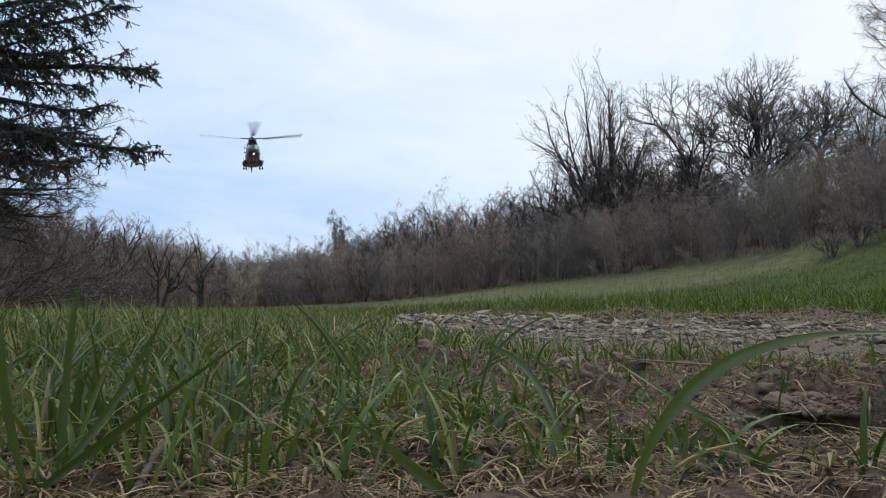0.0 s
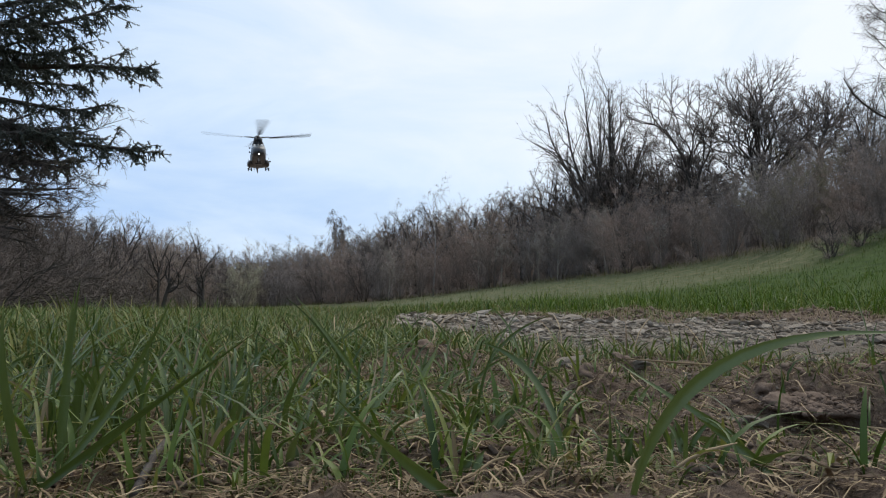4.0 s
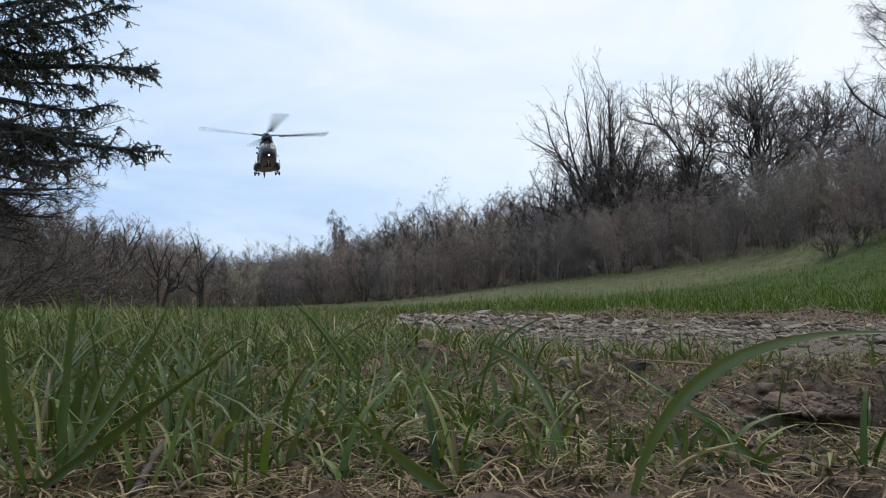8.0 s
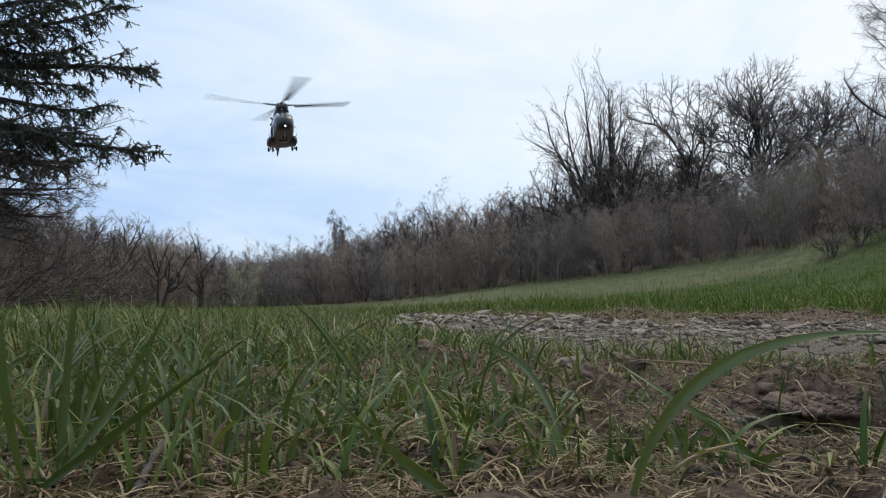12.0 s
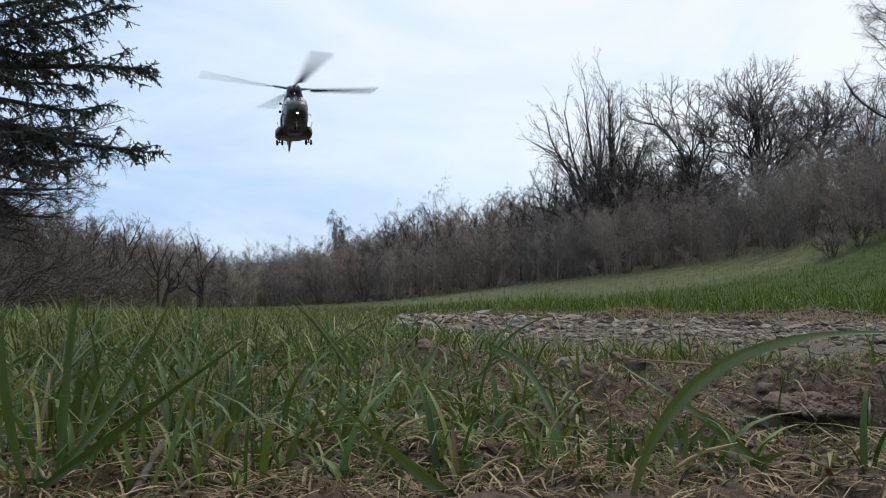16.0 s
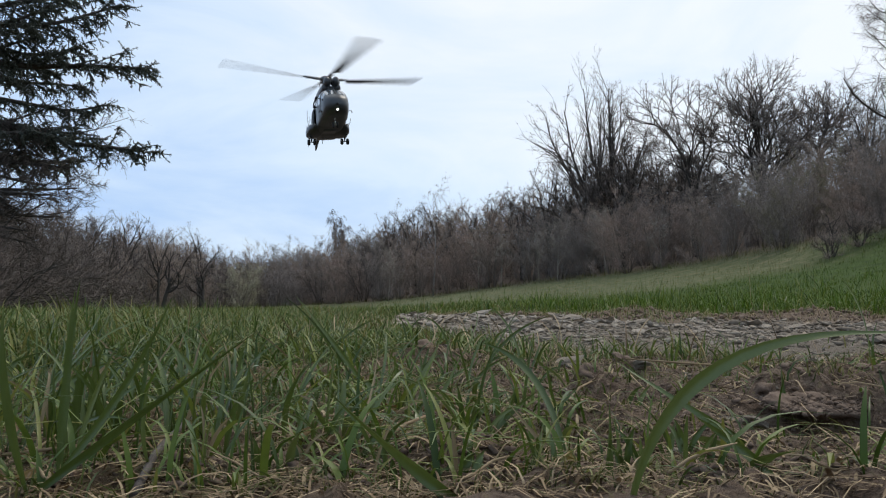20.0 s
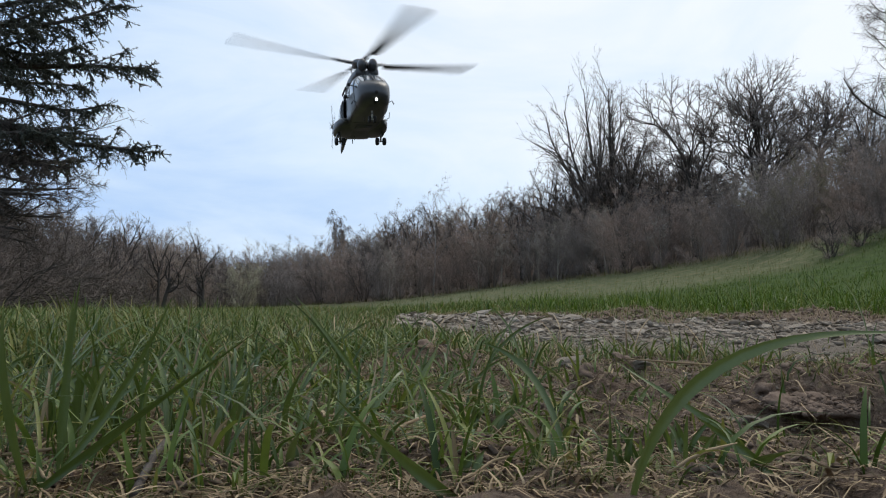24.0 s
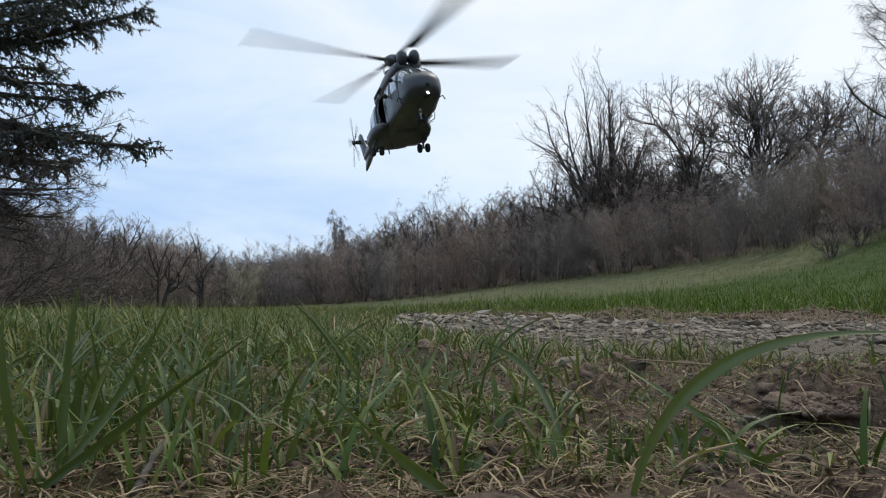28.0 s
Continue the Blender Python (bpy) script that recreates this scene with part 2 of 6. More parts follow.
def left_wood(y):
    return np.interp(y, [0, 14, 18, 24, 32, 45, 60, 86, 120], [-8.0, -8.4, -9.7, -11.4, -13.4, -15.6, -17.6, -20.5, -30])


HOLLOWS = [  # x, y, height, width of mounds and pits in the bare soil
    (0.15, 0.86, 0.026, 0.032), (0.31, 0.765, 0.014, 0.04), (0.268, 0.630, -0.055, 0.028), (0.294, 0.634, -0.07, 0.032), (0.318, 0.644, -0.05, 0.028), (0.262, 0.735, 0.010, 0.04), (0.300, 0.74, 0.014, 0.042), (-0.161, 0.435, -0.02, 0.02), (-0.232, 0.63, -0.02, 0.018), (0.36, 0.72, 0.014, 0.035), (0.12, 0.62, -0.01, 0.03), (0.40, 0.77, 0.026, 0.045), (0.04, 0.95, 0.016, 0.04), (0.17, 0.80, -0.018, 0.022), (0.34, 0.66, -0.02, 0.02),
    (0.24, 1.05, 0.014, 0.05), (0.02, 0.74, -0.015, 0.03), (-0.02, 1.25, 0.02, 0.07), (0.6, 1.15, 0.02, 0.09), (0.13, 0.72, -0.012, 0.03),
    (1.15, 5.0, 0.05, 0.22), (2.0, 4.5, 0.05, 0.25), (-0.26, 0.5, -0.01, 0.04),
]


def ground(x, y):
    x, y = np.asarray(x, float), np.asarray(y, float)
    u = x + 0.30 * y - 5
    z = np.where(u > 0, 0.0068 * np.minimum(u, 18) ** 2 + 0.07 * np.maximum(u - 18, 0), 0)
    z = z * (1 - 0.8 * ease(np.hypot(x, y), 70, 220)) * ease(y, -30, 4)
    z = z + 0.05 * ease(y, far_edge(x) - 2.2, far_edge(x) + 0.2) * ease(x, -1.5, 1.0) * ease(y, 1, 4)
    z = z + 0.13 * np.clip(x - 11, 0, 6) * ease(y, 14, 26)
    # the wooded banks on the left and at the valley's end
    z = z + np.minimum(0.22 * np.maximum(left_wood(y) - 3.0 - x, 0), 4.0) * ease(y, 8, 18) + np.minimum(0.12 * np.maximum(y - 93, 0), 4.5)
    z = z + np.minimum(0.4 * np.maximum(x - right_wood(y) - 7.5, 0), 2.6) * ease(y, 22, 32) * (1 - ease(y, 84, 95))
    far = np.hypot(x, y)
    z = z + 0.012 * ripple(x, y, 0.45, 1) * ease(far, 0.2, 0.8) + 0.0075 * ripple(x, y, 0.11, 2) + 0.005 * ripple(x, y, 0.045, 5)
    z = z + 0.025 * ripple(x, y, 2.3, 4) * ease(far, 1.5, 6) + 0.12 * ripple(x, y, 9.0, 6) * ease(far, 14, 40) * ease(-x, -20, 0)
    close = (1 - ease(far, 1.3, 2.2)) * (0.35 + 0.65 * bare(x, y))
    z = z + close * (0.010 * np.abs(ripple(x, y, 0.07, 51)) + 0.010 * np.abs(ripple(x, y, 0.026, 52)) + 0.006 * np.abs(ripple(x, y, 0.012, 53)) - 0.008)
    for hx, hy, h, w in HOLLOWS:
        z = z + h * np.exp(-((x - hx) ** 2 + (y - hy) ** 2) / (w * w))
    return z


def level(x, y):
    return float(ground(x, y))


def lush_bank(x, y):
    """Where tall green grass covers the bank beyond the track."""
    return ease(y - far_edge(x), 0, 0.8) * (1 - ease(y + 2.5 * ripple(x, y, 2.2, 36), 23, 29)) * ease(x - 0.02 * y, -0.4, 1.2)


def ground_material():
    m = bpy.data.materials.new("soil_and_turf")
    m.use_nodes = True
    tree = m.node_tree
    add, link = nodes_of(tree)
    shader = tree.nodes["Principled BSDF"]
    shader.inputs["Roughness"].default_value = 0.95
    shader.inputs["Specular IOR Level"].default_value = 0.2
    where = add("ShaderNodeTexCoord")

    def noisy(scale, detail=6.0):
        n = add("ShaderNodeTexNoise", Scale=scale, Detail=detail, Roughness=0.65)
        link(where.outputs["Object"], n.inputs[0])
        return n.outputs[0]

    def ramp(source, *stops):
        r = add("ShaderNodeValToRGB")
        link(source, r.inputs[0])
        r.color_ramp.elements[0].position, r.color_ramp.elements[0].color = stops[0][0], (*stops[0][1], 1)
        r.color_ramp.elements[1].position, r.color_ramp.elements[1].color = stops[-1][0], (*stops[-1][1], 1)
        for p, c in stops[1:-1]:
            r.color_ramp.elements.new(p).color = (*c, 1)
        return r.outputs[0]

    def blend(fac, a, b):
        n = add("ShaderNodeMix")
        n.data_type = "RGBA"
        link(fac, n.inputs[0])
        link(a, n.inputs[6])
        link(b, n.inputs[7])
        return n.outputs[2]

    def cover(name):
        n = add("ShaderNodeAttribute")
        n.attribute_name = name
        return n.outputs["Fac"]

    soil = ramp(noisy(75), (0.34, (0.04, 0.026, 0.016)), (0.46, (0.13, 0.088, 0.061)), (0.58, (0.195, 0.139, 0.1)), (0.72, (0.135, 0.12, 0.042)))
    turf = ramp(noisy(16), (0.3, (0.05, 0.035, 0.018)), (0.5, (0.125, 0.09, 0.048)), (0.7, (0.22, 0.155, 0.085)))
    grit = ramp(noisy(60), (0.3, (0.095, 0.073, 0.053)), (0.5, (0.155, 0.124, 0.093)), (0.75, (0.25, 0.21, 0.162)))
    field = ramp(noisy(2.6), (0.32, (0.048, 0.064, 0.022)), (0.5, (0.09, 0.1, 0.042)), (0.66, (0.16, 0.14, 0.075)))
    wood = ramp(noisy(1.5), (0.3, (0.10, 0.074, 0.056)), (0.7, (0.20, 0.15, 0.115)))
    colour = blend(cover("bare_soil"), turf, soil)
    colour = blend(cover("gravel"), colour, grit)
    colour = blend(cover("meadow"), colour, field)
    colour = blend(cover("lush"), colour, ramp(noisy(3.0), (0.35, (0.028, 0.05, 0.008)), (0.65, (0.06, 0.095, 0.016))))
    colour = blend(cover("woodland"), colour, wood)
    link(colour, shader.inputs["Base Color"])
    relief = add("ShaderNodeBump", Strength=1.0, Distance=0.012)
    link(noisy(140, 12.0), relief.inputs["Height"])
    link(relief.outputs[0], shader.inputs["Normal"])
    return m


def in_wood(x, y):
    a = ease(x, right_wood(y) - 0.6, right_wood(y) + 0.8)
    b = 1 - ease(x, left_wood(y) - 0.8, left_wood(y) + 0.6)
    return np.clip(np.maximum(np.maximum(a, b), ease(y, 86, 92)), 0, 1)


def build_ground():
    s = np.linspace(-1, 1, 261)
    xs = np.unique(np.concatenate([0.2 + 0.30 * np.sinh(s * 9.2), np.linspace(-0.32, 0.72, 150)]))
    ys = np.unique(np.concatenate([0.85 + 0.30 * np.sinh(s * 9.2), np.linspace(0.42, 1.45, 150)]))
    gx, gy = np.meshgrid(xs, ys)
    gx, gy = gx.ravel(), gy.ravel()
    n = len(xs)
    a = (np.arange(len(ys) - 1)[:, None] * n + np.arange(n - 1)[None, :]).ravel()
    me = mesh_from("ground", np.column_stack([gx, gy, ground(gx, gy)]), np.column_stack([a, a + 1, a + n + 1, a + n]))
    far = np.hypot(gx, gy)
    for name, values in (("gravel", on_path(gx, gy)), ("bare_soil", bare(gx, gy)), ("meadow", ease(far, 5, 12)), ("lush", lush_bank(gx, gy)), ("woodland", in_wood(gx, gy))):
        att = me.attributes.new(name, "FLOAT", "POINT")
        att.data.foreach_set("value", values.astype(np.float32))
    ob = part("ground", me, ground_material())
    tagged(ob, "uneven soil and turf sloping up into a hillside", "ground", kind="structure")


build_ground()


# ---------------------------------------------------------------- bare trees and shrubs
def sway(rng, k):
    return Vector((rng.uniform(-k, k), rng.uniform(-k, k), rng.uniform(-k, k)))


def grow(rng, p, d, length, r, depth, spec, limbs, twigs):
    """One branch and all that it bears. spec: segments, wobble, lift, children, angle, ratio, start, twig count, twig length, twig lift."""
    lv = spec["levels"][depth]
    n, pts, rad = lv["segs"], [p.copy()], [r]
    ways = [d.copy()]
    for i in range(n):
        d = (d + sway(rng, lv["wobble"]) + Vector((0, 0, lv["lift"]))).normalized()
        p = p + d * (length / n)
        pts.append(p.copy())
        ways.append(d.copy())
        rad.append(r * (1 - (1 - lv.get("taper", 0.35)) * (i + 1) / n))
    limbs.append((depth, pts, rad))
    last = depth == len(spec["levels"]) - 1
    if not last:
        kids = lv["kids"]
        for k in range(kids):
            t = lv["start"] + (1 - lv["start"]) * (k + rng.random()) / kids
            j = min(int(t * n), n - 1)
            q = pts[j].lerp(pts[j + 1], t * n - j)
            w = ways[j + 1]
            side = w.orthogonal().normalized()
            side.rotate(Matrix.Rotation(rng.uniform(0, 2 * math.pi), 3, w))
            ang = radians(rng.uniform(*lv["angle"]))
            e = (w * math.cos(ang) + side * math.sin(ang)).normalized()
            if e.z < lv.get("floor", -0.2):
                e.z = abs(e.z) * 0.3
                e.normalize()
            grow(rng, q, e, length * rng.uniform(*lv["ratio"]) * (1.15 - 0.5 * t), rad[j] * lv.get("thin", 0.6), depth + 1, spec, limbs, twigs)
    count = lv.get("twigs", 0)
    for k in range(count):
        t = rng.uniform(0.15, 1)
        j = min(int(t * n), n - 1)
        q = pts[j].lerp(pts[j + 1], t * n - j)
        e = (ways[j + 1] * 0.55 + sway(rng, 0.95) + Vector((0, 0, spec["twig_lift"]))).normalized()
        tl = spec["twig"] * rng.uniform(0.5, 1.2)
        bend = (e + sway(rng, 0.35) + Vector((0, 0, spec["twig_lift"]))).normalized()
        mid = q + e * tl * 0.5
        twigs.append((q, mid, mid + bend * tl * 0.5, spec["twig_r"]))


def fork(rng, p, d, length, r, depth, spec, limbs, twigs):
    """A limb that parts again and again into two or three, as old oaks and ashes do, with bare wood inside and twigs outside."""
    n, pts, rad = 3, [p.copy()], [r]
    q = p
    for i in range(n):
        d = (d + sway(rng, spec["wobble"]) + Vector((0, 0, spec["lift"]))).normalized()
        q = q + d * (length / n)
        pts.append(q.copy())
        rad.append(r * (1 - (0.1 if depth < spec["forks"] else 0.75) * (i + 1) / n))
    limbs.append((min(depth, 3), pts, rad))
    left = spec["forks"] - depth
    if left > 0:
        kids = 3 if rng.random() < spec["threes"] else 2
        turn = rng.uniform(0, 2 * math.pi)
        side = d.orthogonal().normalized()
        for k in range(kids):
            w = side.copy()
            w.rotate(Matrix.Rotation(turn + 2 * math.pi * k / kids + rng.uniform(-0.4, 0.4), 3, d))
            ang = radians(rng.uniform(*spec["angle"]) * (0.6 if k == 0 else 1.15))
            e = (d * math.cos(ang) + w * math.sin(ang)).normalized()
            if e.z < -0.1:
                e.z *= -0.3
                e.normalize()
            fork(rng, q, e, length * rng.uniform(0.66, 0.96), rad[-1] * (0.87 if k == 0 else 0.72), depth + 1, spec, limbs, twigs)
    if left < 4:
        for k in range(spec["side"][left]):
            t = rng.uniform(0.1, 1) * n
            j = min(int(t), n - 1)
            a = pts[j].lerp(pts[j + 1], t - j)
            e = (d * 0.8 + sway(rng, 0.9) + Vector((0, 0, spec["twig_lift"]))).normalized()
            tl = spec["twig"] * rng.uniform(0.45, 1.2)
            twigs.append((a, a, a + e * tl, spec["twig_r"]))


def twig_mesh(name, twigs):
    """Twigs as slender three-sided spikes."""
    a, c = (np.array([tuple(t[i]) for t in twigs]) for i in (0, 2))
    r = np.array([t[3] for t in twigs])
    d = c - a
    d /= np.linalg.norm(d, axis=1)[:, None] + 1e-9
    ref = np.where(np.abs(d[:, 2:3]) > 0.9, np.array([[1.0, 0, 0]]), np.array([[0, 0, 1.0]]))
    s = np.cross(d, ref)
    s /= np.linalg.norm(s, axis=1)[:, None] + 1e-9
    u = np.cross(d, s)
    ring = [a + (s * math.cos(2 * math.pi * k / 3) + u * math.sin(2 * math.pi * k / 3)) * r[:, None] for k in range(3)]
    V = np.stack([*ring, c], axis=1).reshape(-1, 3)
    base = (np.arange(len(a)) * 4)[:, None]
    F = np.concatenate([base + np.array([t]) for t in ((0, 1, 3), (1, 2, 3), (2, 0, 3))], axis=0)
    return mesh_from(name, V, F)


def limb_geo(limbs, sides=(6, 4, 3, 3, 3)):
    g = Geo()
    for depth, pts, rad in limbs:
        g.tube(pts, rad, sides[min(depth, 4)], cap=depth == 0)
    return g


def woody(name, seed, stems, spec, bark, twig_material, names=("trunk", "crown")):
    """A bare tree or shrub at the origin: an Empty with a mesh of stems and limbs and a mesh of twigs. stems: (start, way, length, radius)."""
    rng = random.Random(seed)
    limbs, twigs = [], []
    for p, d, length, r, *own in stems:
        kind = SUCKER if r < 0.018 else (own[0] if own else spec)
        (fork if "forks" in kind else grow)(rng, Vector(p), Vector(d).normalized(), length, r, 0, kind, limbs, twigs)
    root = new(name)
    part(names[0], limb_geo(limbs), bark, root)
    part(names[1], twig_mesh(names[1], twigs), twig_material, root)
    return root


def at(ob, x, y, turn=0.0, size=1.0, sink=0.05, tall=1.0):
    ob.location = (x, y, level(x, y) - sink)
    ob.rotation_euler = (0, 0, radians(turn))
    ob.scale = (size, size, size * tall)
    return ob


def place_copy(ob, x, y, turn, size, tall=1.0, sink=0.05):
    c = copy_thing(ob, pose(x, y, level(x, y) - sink, 0, 0, turn))
    c.scale = (size, size, size * tall)
    return c


SHRUB = dict(levels=[
    dict(segs=5, wobble=0.14, lift=0.06, kids=6, angle=(18, 55), ratio=(0.36, 0.6), start=0.06, thin=0.5, twigs=16),
    dict(segs=3, wobble=0.22, lift=0.08, kids=4, angle=(20, 60), ratio=(0.4, 0.65), start=0.15, thin=0.5, twigs=15),
    dict(segs=1, wobble=0.28, lift=0.05, twigs=14)], twig=0.48, twig_r=0.0068, twig_lift=0.08)
SUCKER = dict(levels=[dict(segs=4, wobble=0.2, lift=0.05, twigs=42)], twig=0.6, twig_r=0.010, twig_lift=0.2)


def shrub_stems(seed, count, height, spread):
    """Tall stems from one stool, and short suckers round its foot."""
    rng = random.Random(seed)
    out = []
    for k in range(count + 7):
        a = 2 * math.pi * k / count + rng.uniform(-0.5, 0.5)
        small = k >= count
        lean = rng.uniform(0.1, spread) * (2.0 if small else 1)
        reach = rng.uniform(0.2, 1.1) if small else 0.18
        out.append(((reach * math.cos(a), reach * math.sin(a), 0), (lean * math.cos(a), lean * math.sin(a), 1), height * (rng.uniform(0.2, 0.36) if small else rng.uniform(0.7, 1.0)), (0.013 if small else 0.035) * rng.uniform(0.7, 1.3)))
    return out


def thicket_brow(x, y):
    """Height that the right-hand thicket's canopy reaches at a place: it dips below the oaks and rises to the hillside."""
    slope = np.interp(x / y, [-0.15, -0.122, -0.089, -0.056, -0.02, 0.02, 0.077, 0.143, 0.21, 0.276, 0.316, 0.343, 0.376, 0.409, 0.442, 0.475, 0.52], [0.086, 0.092, 0.097, 0.112, 0.124, 0.132, 0.145, 0.153, 0.158, 0.164, 0.17, 0.178, 0.188, 0.202, 0.222, 0.236, 0.24])
    return 0.09 + float(slope) * y - level(x, y)


def tallness(ob):
    return max(c[2] for p in ob.children for c in p.bound_box)


def build_thickets():
    # the fourth look carries shade in its brown twig and bark colours
    looks = [(TWIGS, "brown leafless"), (RED_TWIGS, "reddish-brown leafless"), (GREY_TWIGS, "grey-brown leafless"), (DARK_TWIGS, "shade-darkened brown leafless"), (OLIVE_TWIGS, "olive-tinged budding"), (GREY_TWIGS, "dull grey-brown leafless")]
    kinds = []
    for k, (mat, words) in enumerate(looks):
        ob = woody("bare_shrub", 40 + k, shrub_stems(70 + k, 5 + k % 3, 4.2, 0.55), SHRUB, DARK_BARK if k == 3 else BARK, mat, ("branchwork", "crown"))
        tagged(ob, words + " shrub in a dense thicket at the wood's edge", "shrub", "thicket shrubs")
        kinds.append(ob)
    heights = [tallness(ob) for ob in kinds]
    rng = random.Random(5)
    spots = []
    # right-hand wood: rows going back from its front
    for row in range(7):
        y = 27.5 if row == 0 else 26.0
        while y < 90:
            x = float(right_wood(y)) + row * (1.5 + 0.012 * y) + rng.uniform(-0.5, 0.7)
            size = (0.74 + 0.085 * row + (0.1 if row > 1 else 0)) * rng.uniform(0.8, 1.15) * (0.9 + 0.004 * y)
            if y < 34:
                size *= 0.92 if row > 1 else 0.68
            if 36 < y < 52 and row > 0:
                size *= 0.84
            spots.append((x, y + rng.uniform(-0.8, 0.8), size, row))
            y += (1.25 + 0.02 * y) * (1 + 0.12 * row)
    # left-hand wood
    for row in range(4):
        y = 14.5
        while y < 88:
            x = float(left_wood(y)) - row * (1.0 + 0.01 * y) + rng.uniform(-0.6, 0.4)
            spots.append((x, y + rng.uniform(-0.7, 0.7), (0.62 + 0.07 * row) * rng.uniform(0.8, 1.12) * (0.88 + 0.006 * y)))
            y += (1.2 + 0.035 * y) * (1 + 0.15 * row)
    # a clump standing out from the right-hand wood
    spots += [(14.8, 25.6, 0.9), (15.2, 27.0, 1.0), (14.9, 28.4, 0.95), (15.4, 24.4, 0.95)]
    # the end of the valley
    for row in range(4):
        for k in range(12):
            spots.append((-33 + k * 2.1 + rng.uniform(-0.8, 0.8), 86 + row * 3.5 + rng.uniform(-1, 1), rng.uniform(1.0, 1.3)))
    free = list(kinds)
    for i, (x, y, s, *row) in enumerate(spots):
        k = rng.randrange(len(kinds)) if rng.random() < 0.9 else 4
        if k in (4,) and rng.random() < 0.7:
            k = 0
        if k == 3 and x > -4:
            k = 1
        # near left: mostly darker brown shrubs, the shade there in their colour
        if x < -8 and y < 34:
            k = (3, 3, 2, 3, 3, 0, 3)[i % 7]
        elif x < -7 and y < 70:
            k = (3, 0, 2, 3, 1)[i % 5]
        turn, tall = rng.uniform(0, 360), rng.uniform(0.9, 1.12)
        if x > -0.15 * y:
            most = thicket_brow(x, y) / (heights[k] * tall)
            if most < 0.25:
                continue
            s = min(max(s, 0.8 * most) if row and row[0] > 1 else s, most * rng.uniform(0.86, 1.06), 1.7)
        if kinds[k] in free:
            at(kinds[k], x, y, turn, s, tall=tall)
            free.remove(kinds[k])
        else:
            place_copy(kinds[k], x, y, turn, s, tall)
    for j, ob in enumerate(free):
        at(ob, 12.0 + 2 * j, 44 + 2 * j, 30 * j, 1.0)
    return len(spots)


build_thickets()

BOLE = dict(levels=[dict(segs=5, wobble=0.04, lift=0.05, taper=0.6)], twig=0.1, twig_r=0.004, twig_lift=0)
OAK = dict(forks=6, threes=0.26, angle=(18, 42), wobble=0.2, lift=0.04, side=(9, 5, 2, 0), twig=0.26, twig_r=0.0075, twig_lift=0.15)
MAPLE = dict(levels=[
    dict(segs=7, wobble=0.22, lift=0.02, kids=7, angle=(25, 60), ratio=(0.3, 0.48), start=0.2, thin=0.6, taper=0.25, twigs=4),
    dict(segs=5, wobble=0.3, lift=0.03, kids=4, angle=(25, 65), ratio=(0.4, 0.62), start=0.15, thin=0.6, taper=0.3, twigs=6),
    dict(segs=3, wobble=0.32, lift=0.03, twigs=7)], twig=0.26, twig_r=0.006, twig_lift=0.04)
ASH = dict(levels=[
    dict(segs=10, wobble=0.17, lift=0.025, kids=9, angle=(14, 50), ratio=(0.26, 0.5), start=0.24, thin=0.62, taper=0.25, twigs=4),
    dict(segs=6, wobble=0.2, lift=0.04, kids=5, angle=(16, 50), ratio=(0.35, 0.62), start=0.15, thin=0.65, taper=0.3, twigs=5),
    dict(segs=4, wobble=0.26, lift=0.04, twigs=9)], twig=0.3, twig_r=0.0062, twig_lift=0.08)




def round_crown(seed, height, radius, limbs, low, flat, spec, shift=0.0):
    """Stems of a broad tree: a short bole, and limbs that reach an egg-shaped crown. low: share of the height at which they start; flat: elevation of the lowest ones; shift: how far the crown stands to one side."""
    rng = random.Random(seed)
    out = [((0, 0, 0), (rng.uniform(-0.04, 0.04), 0, 1), height * (low + 0.14), 0.020 * height, BOLE)]
    mid = height * 0.58
    for k in range(limbs):
        az = 2.4 * k + rng.uniform(-0.3, 0.3)
        t = (k + 0.5) / limbs
        el = radians(flat + (86 - flat) * t + rng.uniform(-6, 6))
        z0 = height * (low + 0.13 * t)
        way = Vector((math.cos(az) * math.cos(el), math.sin(az) * math.cos(el), math.sin(el)))
        reach = 0.3
        while reach < height:
            q = Vector((0, 0, z0)) + way * reach
            if ((q.x - shift * min(1, q.z / mid)) ** 2 + q.y ** 2) / radius ** 2 + ((q.z - mid) / (height - mid)) ** 2 > 1 and q.z > z0 + 0.2 * reach * math.sin(el):
                break
            reach += 0.1
        out.append(((0, 0, z0), way, reach * rng.uniform(0.92, 1.08) * (0.245 if "forks" in spec else 0.86), 0.0092 * height * rng.uniform(0.75, 1.15), spec))
    return out


WEEPING = dict(levels=[
    dict(segs=8, wobble=0.06, lift=0.03, kids=20, angle=(35, 70), ratio=(0.14, 0.24), start=0.42, thin=0.4, taper=0.25),
    dict(segs=5, wobble=0.16, lift=0.02, kids=6, angle=(25, 60), ratio=(0.4, 0.7), start=0.3, thin=0.5, twigs=5, floor=-0.9),
    dict(segs=4, wobble=0.15, lift=-0.3, twigs=9, floor=-1)], twig=0.9, twig_r=0.011, twig_lift=-1.3)
AIRY = dict(levels=[
    dict(segs=8, wobble=0.05, lift=0.03, kids=22, angle=(35, 65), ratio=(0.26, 0.42), start=0.25, thin=0.42, taper=0.2),
    dict(segs=8, wobble=0.3, lift=0.0, kids=7, angle=(25, 60), ratio=(0.35, 0.55), start=0.2, thin=0.5, twigs=6, floor=-0.9),
    dict(segs=4, wobble=0.25, lift=-0.06, twigs=22, floor=-1)], twig=0.5, twig_r=0.005, twig_lift=-0.28)
